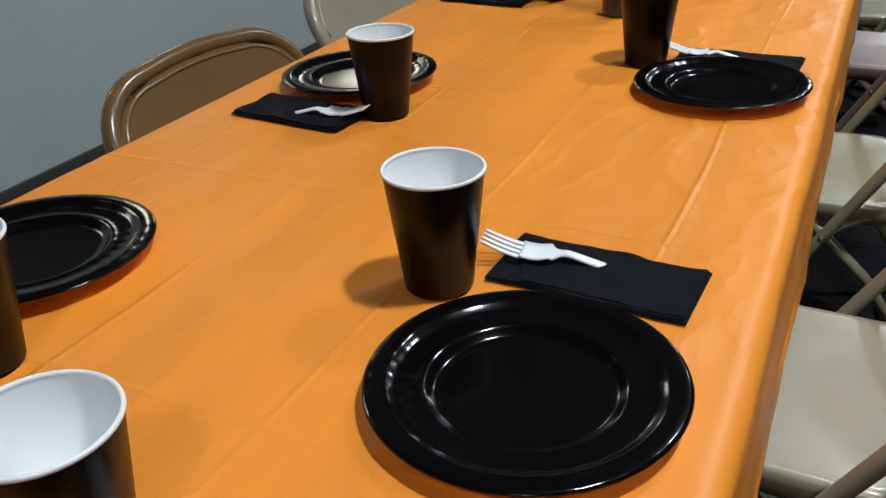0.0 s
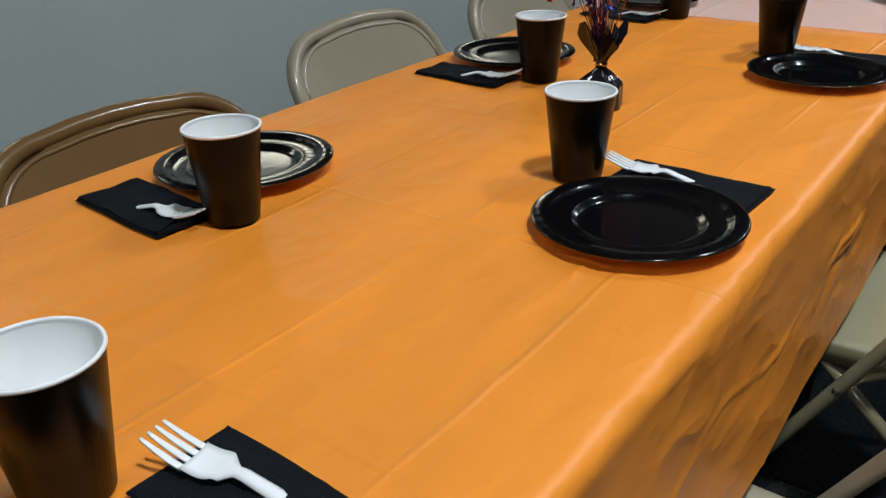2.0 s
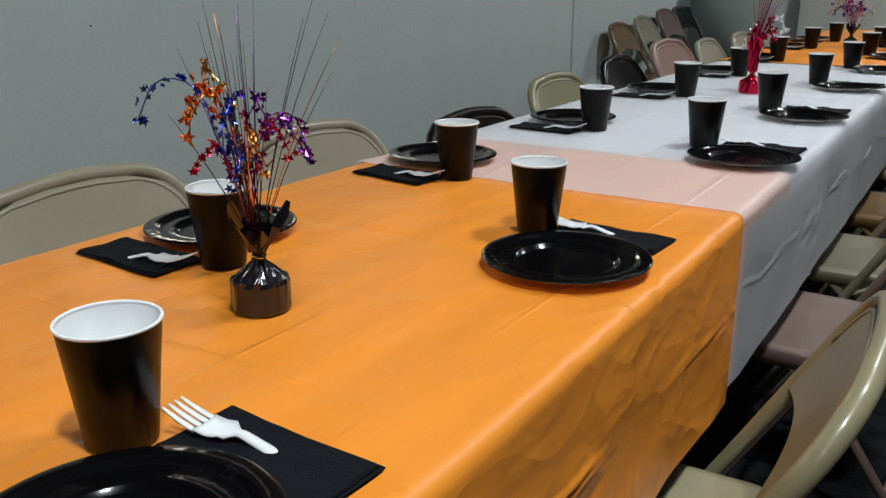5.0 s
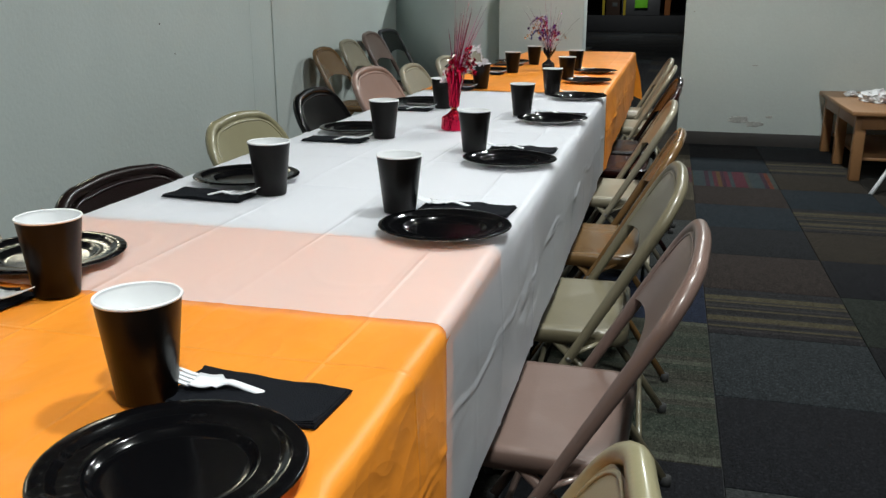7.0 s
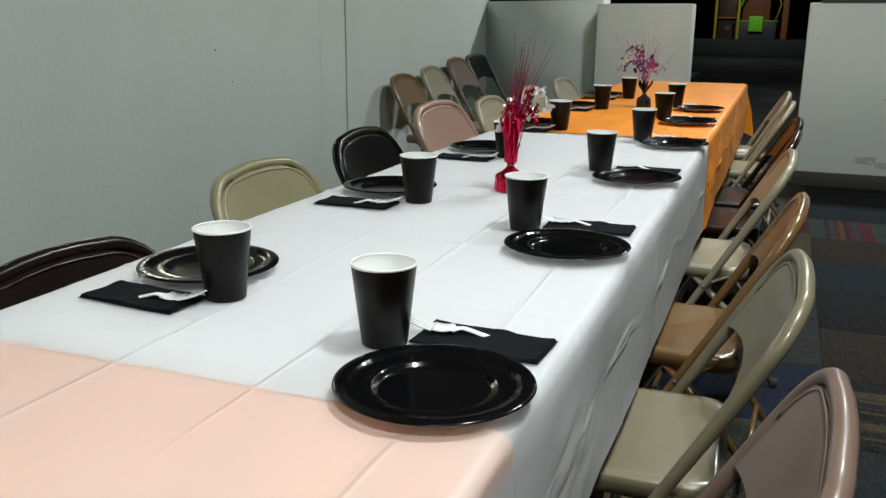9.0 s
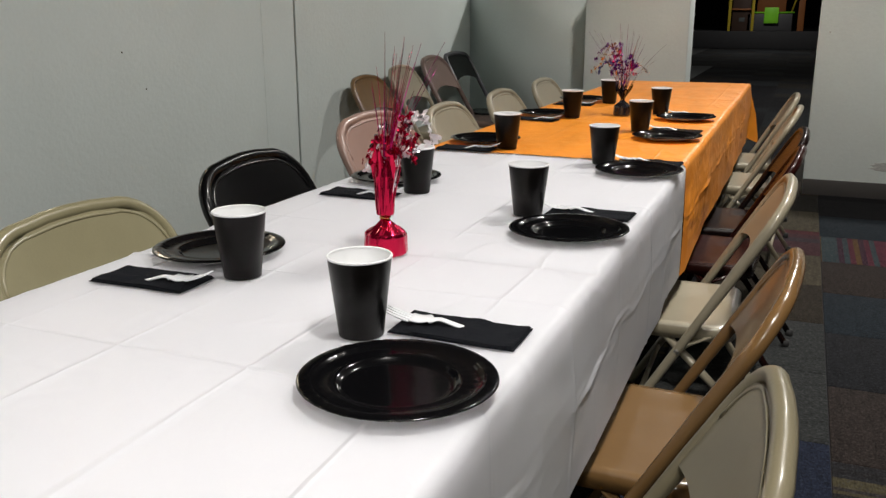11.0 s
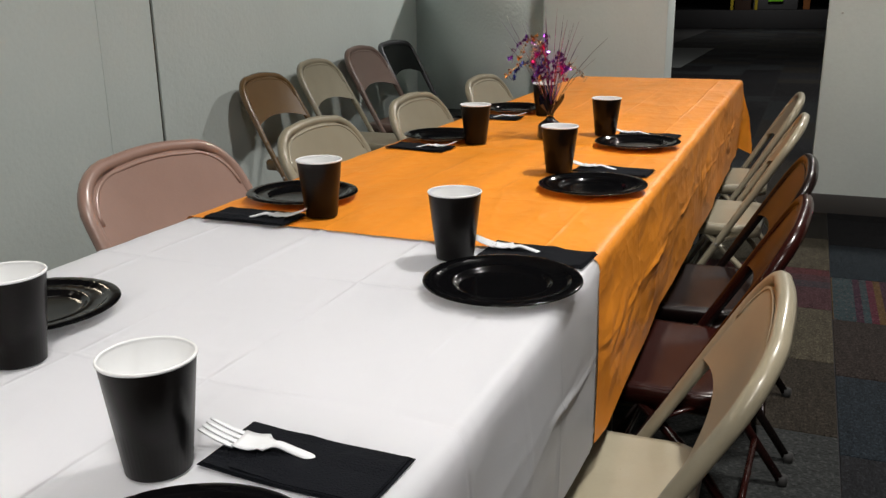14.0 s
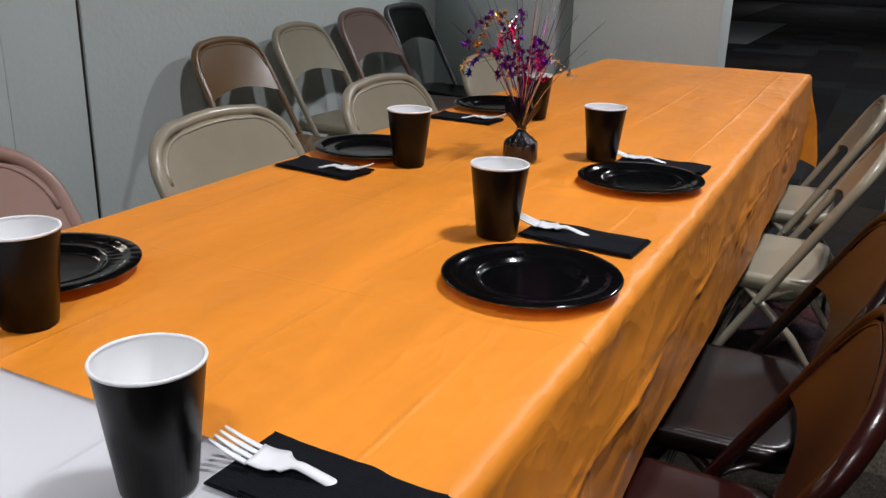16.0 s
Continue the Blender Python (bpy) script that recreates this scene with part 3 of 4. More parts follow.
PLATE_MESH = plate_mesh()
CUP_OUT, CUP_IN = cup_meshes()
NAPKINS = [napkin_mesh(k) for k in range(3)]
FORK_MESH = fork_mesh()
rnd = random.Random(5)


def setting(side, px, py, cx, cy, ny, turn=0.0, cloth_word="orange"):
    """One place: plate, cup, napkin and fork. side +1: the aisle side of the table; -1: the wall side."""
    z = surface(py)
    p = tagged(new("plate", PLATE_MESH), f"glossy black round paper plate on {cloth_word} tablecloth", "plate", "place settings")
    p.matrix_world = pose(px, py, z, rnd.uniform(-0.6, 0.6), rnd.uniform(-0.6, 0.6), rnd.uniform(0, 360))
    c = thing("paper_cup", "black paper cup with white lining and rolled rim", "cup", "place settings")
    c.matrix_world = pose(cx, cy, surface(cy) + 0.0005, 0, 0, rnd.uniform(0, 360))
    for n, me in (("sleeve", CUP_OUT), ("lining", CUP_IN)):
        o = new(n, me)
        o.parent = c
    nap = tagged(new("napkin", rnd.choice(NAPKINS)), f"folded black paper napkin on {cloth_word} tablecloth", "napkin", "place settings")
    half = 0 if side > 0 else 180
    nap.matrix_world = pose(px, ny, surface(ny), 0, 0, half + turn)
    f = tagged(new("fork", FORK_MESH), "white plastic fork tucked on black napkin", "fork", "place settings")
    f.matrix_world = nap.matrix_world @ pose(-0.100, -0.006, 0.0005, 0, 0, 9 + rnd.uniform(-3, 3))


RIGHT = [(-0.160, 0.12, -0.299, 0.246, 0.275, 2), (-0.137, 0.477, -0.254, 0.588, 0.642, -3), (-0.125, 1.150, -0.244, 1.245, 1.282, -3), (-0.127, 1.836, -0.230, 1.960, 1.982, -4), (-0.108, 2.627, -0.220, 2.742, 2.786, -3),
         (-0.114, 3.257, -0.226, 3.387, 3.440, 0), (-0.110, 3.980, -0.225, 4.104, 4.152, -2), (-0.100, 4.650, -0.214, 4.762, 4.812, -3), (-0.122, 5.280, -0.233, 5.432, 5.478, -4), (-0.132, 5.828, -0.248, 5.980, 5.992, -2)]
LEFT = [(-0.617, 0.495, -0.520, 0.362, 0.345, 0), (-0.601, 1.054, -0.497, 0.941, 0.908, -5), (-0.618, 1.712, -0.504, 1.606, 1.566, -3), (-0.617, 2.312, -0.515, 2.199, 2.158, -8), (-0.608, 2.919, -0.504, 2.815, 2.768, -4),
        (-0.623, 3.635, -0.510, 3.538, 3.468, 0), (-0.627, 4.340, -0.522, 4.226, 4.155, -2), (-0.638, 5.015, -0.532, 4.906, 4.852, 0), (-0.655, 5.781, -0.543, 5.736, 5.625, -6), (-0.655, 6.402, -0.522, 6.324, 6.22, -3)]
for px, py, cx, cy, ny, turn in RIGHT:
    back = 0.016 if py > 2.4 else 0.0
    px, cx = px + 0.55 * back, cx + 0.55 * back
    py, cy, ny = py - back, cy - back, ny - back
    setting(1, px, py, cx, cy, ny, turn, "white" if 2.3 < py < 4.8 else "orange")
for px, py, cx, cy, ny, turn in LEFT:
    back = 0.014 if py > 2.4 else 0.0
    px, cx = px + 0.6 * back, cx + 0.6 * back
    py, cy, ny = py - back, cy - back, ny - back
    setting(-1, px, py, cx, cy, ny, turn, "white" if 2.5 < py < 4.8 else "orange")


# ---------------------------------------------------------------- folding chairs
def arch(width, top, radius, z0, z1, lean):
    """Points of the back hoop from one foot over the top to the other; lean: x as a function of z."""
    pts = []
    half_low, half_top = width / 2, top / 2
    shoulder = half_low - 0.010
    for k in range(9):
        z = z0 + (z1 - radius - z0) * k / 8
        pts.append((half_low if z < 0.45 else half_low + (shoulder - half_low) * (z - 0.45) / (z1 - radius - 0.45), z))
    for k in range(1, 9):
        a = k / 8 * math.pi / 2
        pts.append((half_top + (shoulder - half_top) * math.cos(a), z1 - radius + (radius - 0.008) * math.sin(a)))
    pts.append((half_top * 0.5, z1 - 0.002))
    pts.append((0, z1))
    full = pts + [(-w, z) for w, z in pts[-2::-1]]
    return [(lean(z), w, z) for w, z in full]


def folding_chair(colour, label, square=False):
    """A steel folding chair that faces -x, its feet round the origin."""
    t = thing("folding_chair", label, "chair", "folding chairs")
    paint = PAINT[colour]
    lean = lambda z: -0.19 + 0.44 * z / 0.76
    hoop = arch(0.488, 0.23 if not square else 0.34, 0.105 if not square else 0.05, 0.012, 0.76, lean)
    part("frame", tube(hoop, [0.0122 + 0.0026 * min(1.0, max(0.0, (z - 0.45) / 0.12)) for x, w, z in hoop], 12), STEEL if square else paint, t)
    # back panel: a pressed sheet inside the hoop, bowed backwards, its lower edge arched
    bm = bmesh.new()
    upper = [(w, z) for x, w, z in hoop if z > 0.52]
    rows = []
    n, m = 22, 12
    top_z = 0.752
    for j in range(m + 1):
        v = j / m
        row = []
        for i in range(n + 1):
            u = i / n * 2 - 1
            z_low = (0.600 if square else 0.570) + 0.018 * (1 - u * u) - 0.012 * u * u
            # hoop half-width at this height
            z = z_low + (top_z - z_low) * v
            cand = [w for w, zz in upper if w >= 0]
            zs = [zz for w, zz in upper if w >= 0]
            w = np.interp(z, zs, cand) if z <= max(zs) else 0
            limit = np.interp(abs(u) * 0.215, sorted(cand), [q for _, q in sorted(zip(cand, zs))])
            z = min(z, limit - 0.001)
            w = min(np.interp(z, zs, cand), 0.23)
            y = u * w
            row.append((lean(z) + 0.016 * (1 - u * u) * (1 - v ** 1.5) * (1 if not square else 0.5) - 0.003, y, z))
        rows.append(row)
    for shift, flip in ((0.0, False), (-0.006, True)):
        grid = [[bm.verts.new((x + shift, y, z)) for x, y, z in r] for r in rows]
        for j in range(m):
            for i in range(n):
                f = (grid[j][i], grid[j][i + 1], grid[j + 1][i + 1], grid[j + 1][i])
                bm.faces.new(f if not flip else f[::-1])
    bmesh.ops.remove_doubles(bm, verts=bm.verts, dist=0.0004)
    part("backrest", bm, paint, t)
    # pressed rim line of the back
    ring = []
    for x, w, z in hoop:
        if z > 0.60:
            zb = 0.60 + (z - 0.60) * 0.91
            bow = 0.016 * (1 - (w / 0.235) ** 2) * (1 - max(0.0, (zb - 0.572) / 0.18) ** 1.5) * (0.5 if square else 1)
            ring.append((lean(zb) + bow - 0.0085, w * 0.925, zb))
    part("bead", tube(ring, 0.0042, 8, flat=0.6), paint, t)
    # seat: a pan with rolled edges and rounded corners
    bm = bmesh.new()
    corner = 0.05
    out = []
    for cx, cy, a0 in ((0.095, 0.155, 0), (-0.225, 0.155, 90), (-0.225, -0.155, 180), (0.095, -0.155, 270)):
        for k in range(6):
            a = radians(a0 + 18 * k)
            out.append((cx + corner * math.cos(a), cy + corner * math.sin(a)))
    mid = Vector((-0.065, 0, 0))
    levels = [(0.0, 0.390), (0.70, 0.392), (0.90, 0.399), (0.975, 0.398), (1.0, 0.390), (1.0, 0.358), (0.985, 0.358), (0.97, 0.388)]
    rings = []
    for s, z in levels:
        if s == 0:
            rings.append([bm.verts.new((mid.x, 0, z))])
        else:
            rings.append([bm.verts.new((mid.x + (x - mid.x) * s, y * s, z)) for x, y in out])
    for r, q in zip(rings, rings[1:]):
        for k in range(len(out)):
            j = (k + 1) % len(out)
            if len(r) == 1:
                bm.faces.new((r[0], q[k], q[j]))
            else:
                bm.faces.new((r[k], r[j], q[j], q[k]))
    bmesh.ops.recalc_face_normals(bm, faces=bm.faces)
    part("seat", bm, paint, t)
    # rear legs, a hoop under the seat
    for s in (1, -1):
        part("rear_leg", tube([(-0.045, s * 0.192, 0.372), (0.10, s * 0.195, 0.235), (0.255, s * 0.205, 0.012)], 0.011, 10), paint, t)
        part("brace", tube([(lean(0.335), s * 0.238, 0.335), (0.035, s * 0.215, 0.350), (0.085, s * 0.199, 0.372)], 0.009, 8, flat=0.5), paint, t)
        bolt = lathe([(0, 0.006), (0.006, 0.006), (0.008, 0.003), (0.008, 0)], 12)
        part("bolt", bolt, BOLT, t).matrix_basis = pose(lean(0.337), s * 0.250, 0.337, -90 * s, 0, 0)
        for x in (lean(0.012), 0.258):
            part("rubber_foot", lathe([(0, 0), (0.0125, 0), (0.0142, 0.005), (0.0138, 0.024), (0, 0.025)], 14), RUBBER, t).location = (x, s * (0.244 if x < 0 else 0.206), 0)
    part("rear_crossbar", tube([(0.185, -0.20, 0.115), (0.185, 0.20, 0.115)], 0.008, 8), paint, t)
    part("front_crossbar", tube([(lean(0.16), -0.24, 0.16), (lean(0.16), 0.24, 0.16)], 0.008, 8), paint, t)
    if square:
        part("badge", box(-0.001, 0.001, -0.022, 0.022, -0.004, 0.004), CUP_WHITE, t, "small pale badge").matrix_basis = pose(lean(0.715) + 0.004, 0, 0.715, 0, 30, 0)
    return t


WORDS = {"shaded_cream": "cream enamelled steel folding chair with rubbed edges, paint darkened for shade", "cream": "cream enamelled steel folding chair, worn glossy paint", "beige": "beige enamelled steel folding chair, open at the table", "mauve": "mauve-brown enamelled steel folding chair with worn edges",
         "pink": "dusty pink enamelled steel folding chair with scuffed top", "bronze": "bronze-brown enamelled steel folding chair, open", "maroon": "dark maroon enamelled steel folding chair, open",
         "brown": "dark brown enamelled steel folding chair, open", "black": "glossy black enamelled steel folding chair, open"}
made = {}


def put_chair(colour, x, y, turn, size=1.0, square=False, slim=1.0):
    key = (colour, square)
    m = pose(x, y, 0, 0, 0, turn) @ Matrix.Diagonal((size, size * slim, size, 1))
    if key not in made:
        made[key] = folding_chair(colour, WORDS[colour] if not square else "black folding chair with square back and small badge", square)
        made[key].matrix_world = m
        return made[key]
    c = copy_thing(made[key], pose(x, y, 0, 0, 0, turn))
    c.scale = (size, size * slim, size)
    return c


for colour, x, y, turn in (("beige", 0.03, 1.10, -2), ("cream", -0.005, 1.88, 2)):
    put_chair(colour, x + 0.014, y - 0.02, turn, 0.95)
for colour, x, y, turn in (("mauve", 0.06, 2.81, -2), ("shaded_cream", 0.03, 3.40, 2), ("bronze", 0.035, 4.02, -2), ("beige", 0.015, 4.785, 1), ("maroon", 0.035, 5.37, -2), ("brown", 0.045, 5.86, 2), ("beige", 0.02, 6.72, -1), ("beige", 0.0, 7.38, 2)):
    put_chair(colour, x + 0.018, y - (0.03 if y < 4.5 else 0.0), turn, 0.945)
for colour, x, y, turn, size in (("beige", -0.74, 0.35, 180, 1.0), ("bronze", -0.70, 1.09, 178, 0.98), ("beige", -0.80, 1.77, 182, 1.0), ("beige", -0.80, 2.39, 180, 1.0), ("brown", -0.655, 2.87, 179, 0.98), ("cream", -0.80, 3.72, 181, 1.0),
                                 ("black", -0.79, 4.32, 184, 1.025), ("pink", -0.845, 5.11, 178, 1.05), ("beige", -0.88, 5.87, 181, 1.0), ("beige", -0.875, 6.59, 180, 1.0), ("beige", -0.89, 7.40, 179, 1.0)):
    put_chair(colour, x, y, turn, size)
for colour, y, size, turn, sq, slim in (("bronze", 7.05, 1.02, 178, False, 0.82), ("beige", 7.55, 1.06, 181, False, 0.82), ("mauve", 8.06, 1.11, 180, False, 0.82), ("black", 8.47, 1.12, 172, True, 0.64)):
    put_chair(colour, -2.12 + 0.25 * size, y, turn, size, sq, slim)


# ---------------------------------------------------------------- centrepieces
def centrepiece(x, y, base, stems, bits, label, height, spread, seed, lean=(0, 0), rays=26, rise_from=0.064, thin=1.0, shape=1.0):
    """A foil-wrapped weight with a gathered neck, a fan of foil, wire sprays with shapes, and curling tinsel."""
    r = random.Random(seed)
    t = thing("centrepiece", label, "centrepiece", "table centrepieces")
    t.location = (x, y, surface(y))
    base_mat = FOIL[base]

    def crumple(i, a):
        w = 0.0018 * noise.noise((math.cos(a) * 6, math.sin(a) * 6, i * 1.7 + seed)) + 0.0008 * math.sin(a * 11 + i)
        return w, 0.8 * w
    k = 0.86 if base == "black" else 0.94
    prof = [(0, 0), (0.036 * k, 0), (0.0385 * k, 0.003), (0.0375 * k, 0.032), (0.0355 * k, 0.037), (0.028 * k, 0.042), (0.016, 0.048), (0.008, 0.056), (0.0065, 0.062), (0.0085, 0.066)]
    part("weight", lathe(prof, 44, crumple), base_mat, t, smooth=False)
    part("tie", tube([(0.0085 * math.cos(a), 0.0085 * math.sin(a), 0.0615 + 0.001 * math.sin(3 * a)) for a in np.linspace(0, 6.0, 20)], 0.0014, 6), FOIL["gold"], t)
    # gathered foil collar above the neck
    flare = 0.026 if base == "black" else 0.017
    tall = 0.045 if base == "black" else 0.10

    def ruffle(i, a):
        g = i / 6
        return flare * 0.45 * g * math.sin(5 * a + seed), 0.016 * g * math.sin(7 * a + 2 * seed)
    part("collar", lathe([(0.007 + (flare - 0.007) * (k / 6) ** 1.2 * (1 if base == "black" else 0.9), 0.062 + tall * k / 6) for k in range(7)], 40, ruffle), base_mat, t, smooth=False)
    if base == "red":
        part("vase_foil", lathe([(0.009, 0.064), (0.0140, 0.067), (0.0155, 0.085), (0.0170, 0.112), (0.0180, 0.132), (0.0172, 0.146), (0.0150, 0.156)], 36, crumple), base_mat, t, smooth=False)
    # straight sprays
    for k in range(rays):
        a = r.uniform(0, 2 * math.pi)
        tilt = r.uniform(0.05, 1.0) ** 1.2 * spread
        length = height * r.uniform(0.6, 1.0)
        start = Vector((0.004 * math.cos(a), 0.004 * math.sin(a), rise_from))
        out = Vector((math.cos(a), math.sin(a), 0)) * math.sin(tilt)
        pts = []
        for q in (0, 0.2, 0.4, 0.6, 0.8, 1.0):
            z = length * q * (math.cos(tilt) + (1 - math.cos(tilt)) * (1 - q))
            pts.append(start + out * (length * q ** 1.2) + Vector((lean[0] * z, lean[1] * z, z)))
        part("spray", tube(pts, [0.0011 * thin, 0.0010 * thin, 0.0010 * thin, 0.0009 * thin, 0.0007 * thin, 0.0004 * thin], 4), FOIL[r.choice(stems)], t)
    # curled wires with foil shapes
    heart = [(0.0, -1.0), (0.55, -0.35), (0.95, 0.25), (0.80, 0.72), (0.40, 0.80), (0.0, 0.40), (-0.40, 0.80), (-0.80, 0.72), (-0.95, 0.25), (-0.55, -0.35)]
    star = [((1 if j % 2 else 0.45) * math.cos(math.pi * j / 5), (1 if j % 2 else 0.45) * math.sin(math.pi * j / 5)) for j in range(10)]
    for k in range(13 if base == "black" else 10):
        a = r.uniform(0, 2 * math.pi)
        reach = r.uniform(0.04, 0.14) * (1.0 if base == "black" else 0.48)
        rise = (height if base == "black" else 0.27) * r.uniform(0.36, 0.68)
        mat = FOIL[bits[k % len(bits)]]
        pts = []
        for q in np.linspace(0, 1, 16):
            rr = reach * q ** 1.4
            z = 0.064 + rise * math.sin(q * 2.3) / 0.98
            wob = 0.007 * math.sin(q * 13 + k)
            pts.append((rr * math.cos(a) + wob * math.sin(a) + lean[0] * z * 0.8, rr * math.sin(a) - wob * math.cos(a) + lean[1] * z * 0.8, z))
        garland = part("garland", tube(pts, 0.0009, 4), mat, t)
        bm = bmesh.new()
        for q in range(5, 16):
            for _ in range(2 if q < 15 else 3):
                c = Vector(pts[q]) + Vector((r.uniform(-0.006, 0.006), r.uniform(-0.006, 0.006), r.uniform(-0.007, 0.006)))
                size = r.uniform(0.004, 0.009) * shape * (1.3 if q == 15 else 1.0)
                turn = Euler((r.uniform(0, 6), r.uniform(0, 6), r.uniform(0, 6))).to_matrix()
                vs = [bm.verts.new(c + turn @ Vector((size * u, size * w, 0.0012 * (j % 2)))) for j, (u, w) in enumerate(heart if base == "red" else star)]
                hub = bm.verts.new(c + turn @ Vector((0, 0, 0.0022)))
                for j in range(10):
                    bm.faces.new((vs[j], vs[(j + 1) % 10], hub))
        tagged(part("foil_fringe", bm, mat, garland, smooth=False), kind="stuff")
    return t


centrepiece(-0.352, 1.517, "black", ("dark", "dark", "dark", "orange", "purple", "dark"), ("purple", "blue", "orange", "gold", "red", "purple", "blue"), "black foil centrepiece with multicoloured tinsel and sprays", 0.30, 0.5, 4, lean=(-0.08, 0.0), thin=0.75, rays=24, shape=0.8)
centrepiece(-0.355, 3.725, "red", ("red", "dark", "red", "magenta"), ("white", "red", "white", "red", "silver"), "red foil centrepiece with red and white tinsel sprays", 0.225, 0.42, 9, rise_from=0.14, thin=0.8, lean=(0.15, 0.03), shape=1.0)
centrepiece(-0.372, 5.868, "black", ("dark", "purple", "silver", "magenta"), ("purple", "gold", "magenta", "blue", "purple", "silver"), "black foil centrepiece with purple and gold tinsel", 0.30, 0.8, 13, shape=1.05, thin=0.8)


# ---------------------------------------------------------------- side table and bags
def side_table():
    t = thing("low_wooden_table", "low brown wooden table against the partition wall", "table")
    part("top", box(1.36, 2.6, 7.12, 8.42, 0.415, 0.445, 0.006), WOOD, t)
    part("apron", box(1.40, 1.425, 7.18, 8.38, 0.33, 0.4145, 0.003), WOOD, t)
    part("apron", box(1.43, 2.55, 7.16, 7.185, 0.33, 0.4145, 0.003), WOOD, t)
    for x, y in ((1.43, 7.20), (1.43, 8.34), (2.52, 7.20), (2.52, 8.34), (1.43, 7.80)):
        part("leg", box(x - 0.032, x + 0.032, y - 0.032, y + 0.032, 0, 0.4145, 0.005), WOOD, t)
    part("shelf", box(1.47, 2.5, 7.24, 8.32, 0.12, 0.14, 0.004), WOOD, t)
    return t


side_table()


def bag(x, y, z, sx, sy, sz, seed, mat, name, label, category):
    bm = bmesh.new()
    bmesh.ops.create_icosphere(bm, subdivisions=4, radius=1)
    for v in bm.verts:
        p = v.co.copy()
        k = 0.75 + 0.5 * abs(noise.noise(p * 1.6 + Vector((seed, 0, 0)))) + 0.28 * abs(noise.noise(p * 4.5 + Vector((0, seed, 0)))) + 0.10 * noise.noise(p * 11)
        v.co = Vector((p.x * sx * k, p.y * sy * k, max(0.0, (p.z * k + 0.55) * sz)))
    ob = tagged(part(name, bm, mat, smooth=False), label, category)
    ob.location = (x, y, z)
    return ob


bag(1.62, 7.75, 0.446, 0.11, 0.16, 0.05, 2, BAG, "plastic_bag", "crumpled white plastic bag on wooden table", "bag")
bag(1.52, 8.05, 0.446, 0.05, 0.06, 0.025, 7, BAG, "plastic_wrapper", "small crumpled clear wrapper on wooden table", "wrapper")
bag(1.78, 7.62, 0.446, 0.07, 0.07, 0.09, 5, FOIL["red"], "red_package", "crumpled red package beside plastic bag", "package")


def white_stand():
    """A splayed white tube leg of a stand that reaches out of sight."""
    t = thing("tube_stand", "white tubular metal stand on carpet", "stand")
    part("leg", tube([(1.45, 6.77, 0.0), (1.62, 6.95, 0.22), (1.9, 7.0, 0.42)], 0.013, 10), FORK, t)
    part("leg", tube([(2.45, 6.77, 0.0), (2.25, 6.95, 0.22), (1.9, 7.0, 0.42)], 0.013, 10), FORK, t)
    return t


white_stand()

# ---------------------------------------------------------------- carpet
PALETTE = [(58, 60, 65), (74, 80, 84), (66, 72, 65), (84, 76, 66), (46, 47, 53), (90, 93, 93), (80, 67, 62), (60, 71, 81), (72, 69, 64), (44, 44, 48)]


def carpet(name, c, stripes=None, bands=0.0):
    """Loop pile: blotched ground colour, yarn flecks and a woven rib."""
    m = material(name, tuple(0.235 * q for q in srgb(*c)[:3]) + (1,), 0.95, vary=0.6, scale=11, grain=1.3, grain_scale=70, stretch=(3.0, 1, 1), bump=0.9, bump_scale=300)
    n, l = m.node_tree.nodes, m.node_tree.links
    base = n["Principled BSDF"]
    base.inputs["Specular IOR Level"].default_value = 0.15
    ground = base.inputs["Base Color"].links[0].from_socket
    at = n.new("ShaderNodeTexCoord")
    fleck = n.new("ShaderNodeTexNoise")
    fleck.inputs["Scale"].default_value = 95
    fleck.inputs["Detail"].default_value = 3
    l.new(at.outputs["Object"], fleck.inputs["Vector"])
    pick = n.new("ShaderNodeMapRange")
    pick.inputs["From Min"].default_value, pick.inputs["From Max"].default_value = 0.55, 0.68
    pick.inputs["To Max"].default_value = 0.42
    l.new(fleck.outputs["Fac"], pick.inputs["Value"])
    mix = n.new("ShaderNodeMix")
    mix.data_type = "RGBA"
    l.new(pick.outputs[0], mix.inputs["Factor"])
    l.new(ground, mix.inputs["A"])
    mix.inputs["B"].default_value = tuple(min(1.0, 0.75 * q + 0.012) for q in srgb(*c)[:3]) + (1,)
    l.new(mix.outputs["Result"], base.inputs["Base Color"])
    if stripes:
        n, l = m.node_tree.nodes, m.node_tree.links
        at = n.new("ShaderNodeTexCoord")
        sep = n.new("ShaderNodeSeparateXYZ")
        l.new(at.outputs["Object"], sep.inputs[0])
        band = n.new("ShaderNodeMath")
        band.operation = "MULTIPLY"
        l.new(sep.outputs["Y"], band.inputs[0])
        band.inputs[1].default_value = bands
        step = n.new("ShaderNodeMath")
        step.operation = "FLOOR"
        l.new(band.outputs[0], step.inputs[0])
        pick = n.new("ShaderNodeTexWhiteNoise")
        pick.noise_dimensions = "1D"
        l.new(step.outputs[0], pick.inputs["W"])
        ramp = n.new("ShaderNodeValToRGB")
        ramp.color_ramp.interpolation = "CONSTANT"
        l.new(pick.outputs["Value"], ramp.inputs["Fac"])
        els = ramp.color_ramp.elements
        els.remove(els[1])
        for k, col in enumerate(stripes):
            e = els[0] if k == 0 else els.new(k / len(stripes))
            e.color = tuple(0.26 * q for q in srgb(*col)[:3]) + (1,)
        hue = [x for x in n if x.bl_idname == "ShaderNodeHueSaturation"][0]
        l.new(ramp.outputs["Color"], hue.inputs["Color"])
    return m


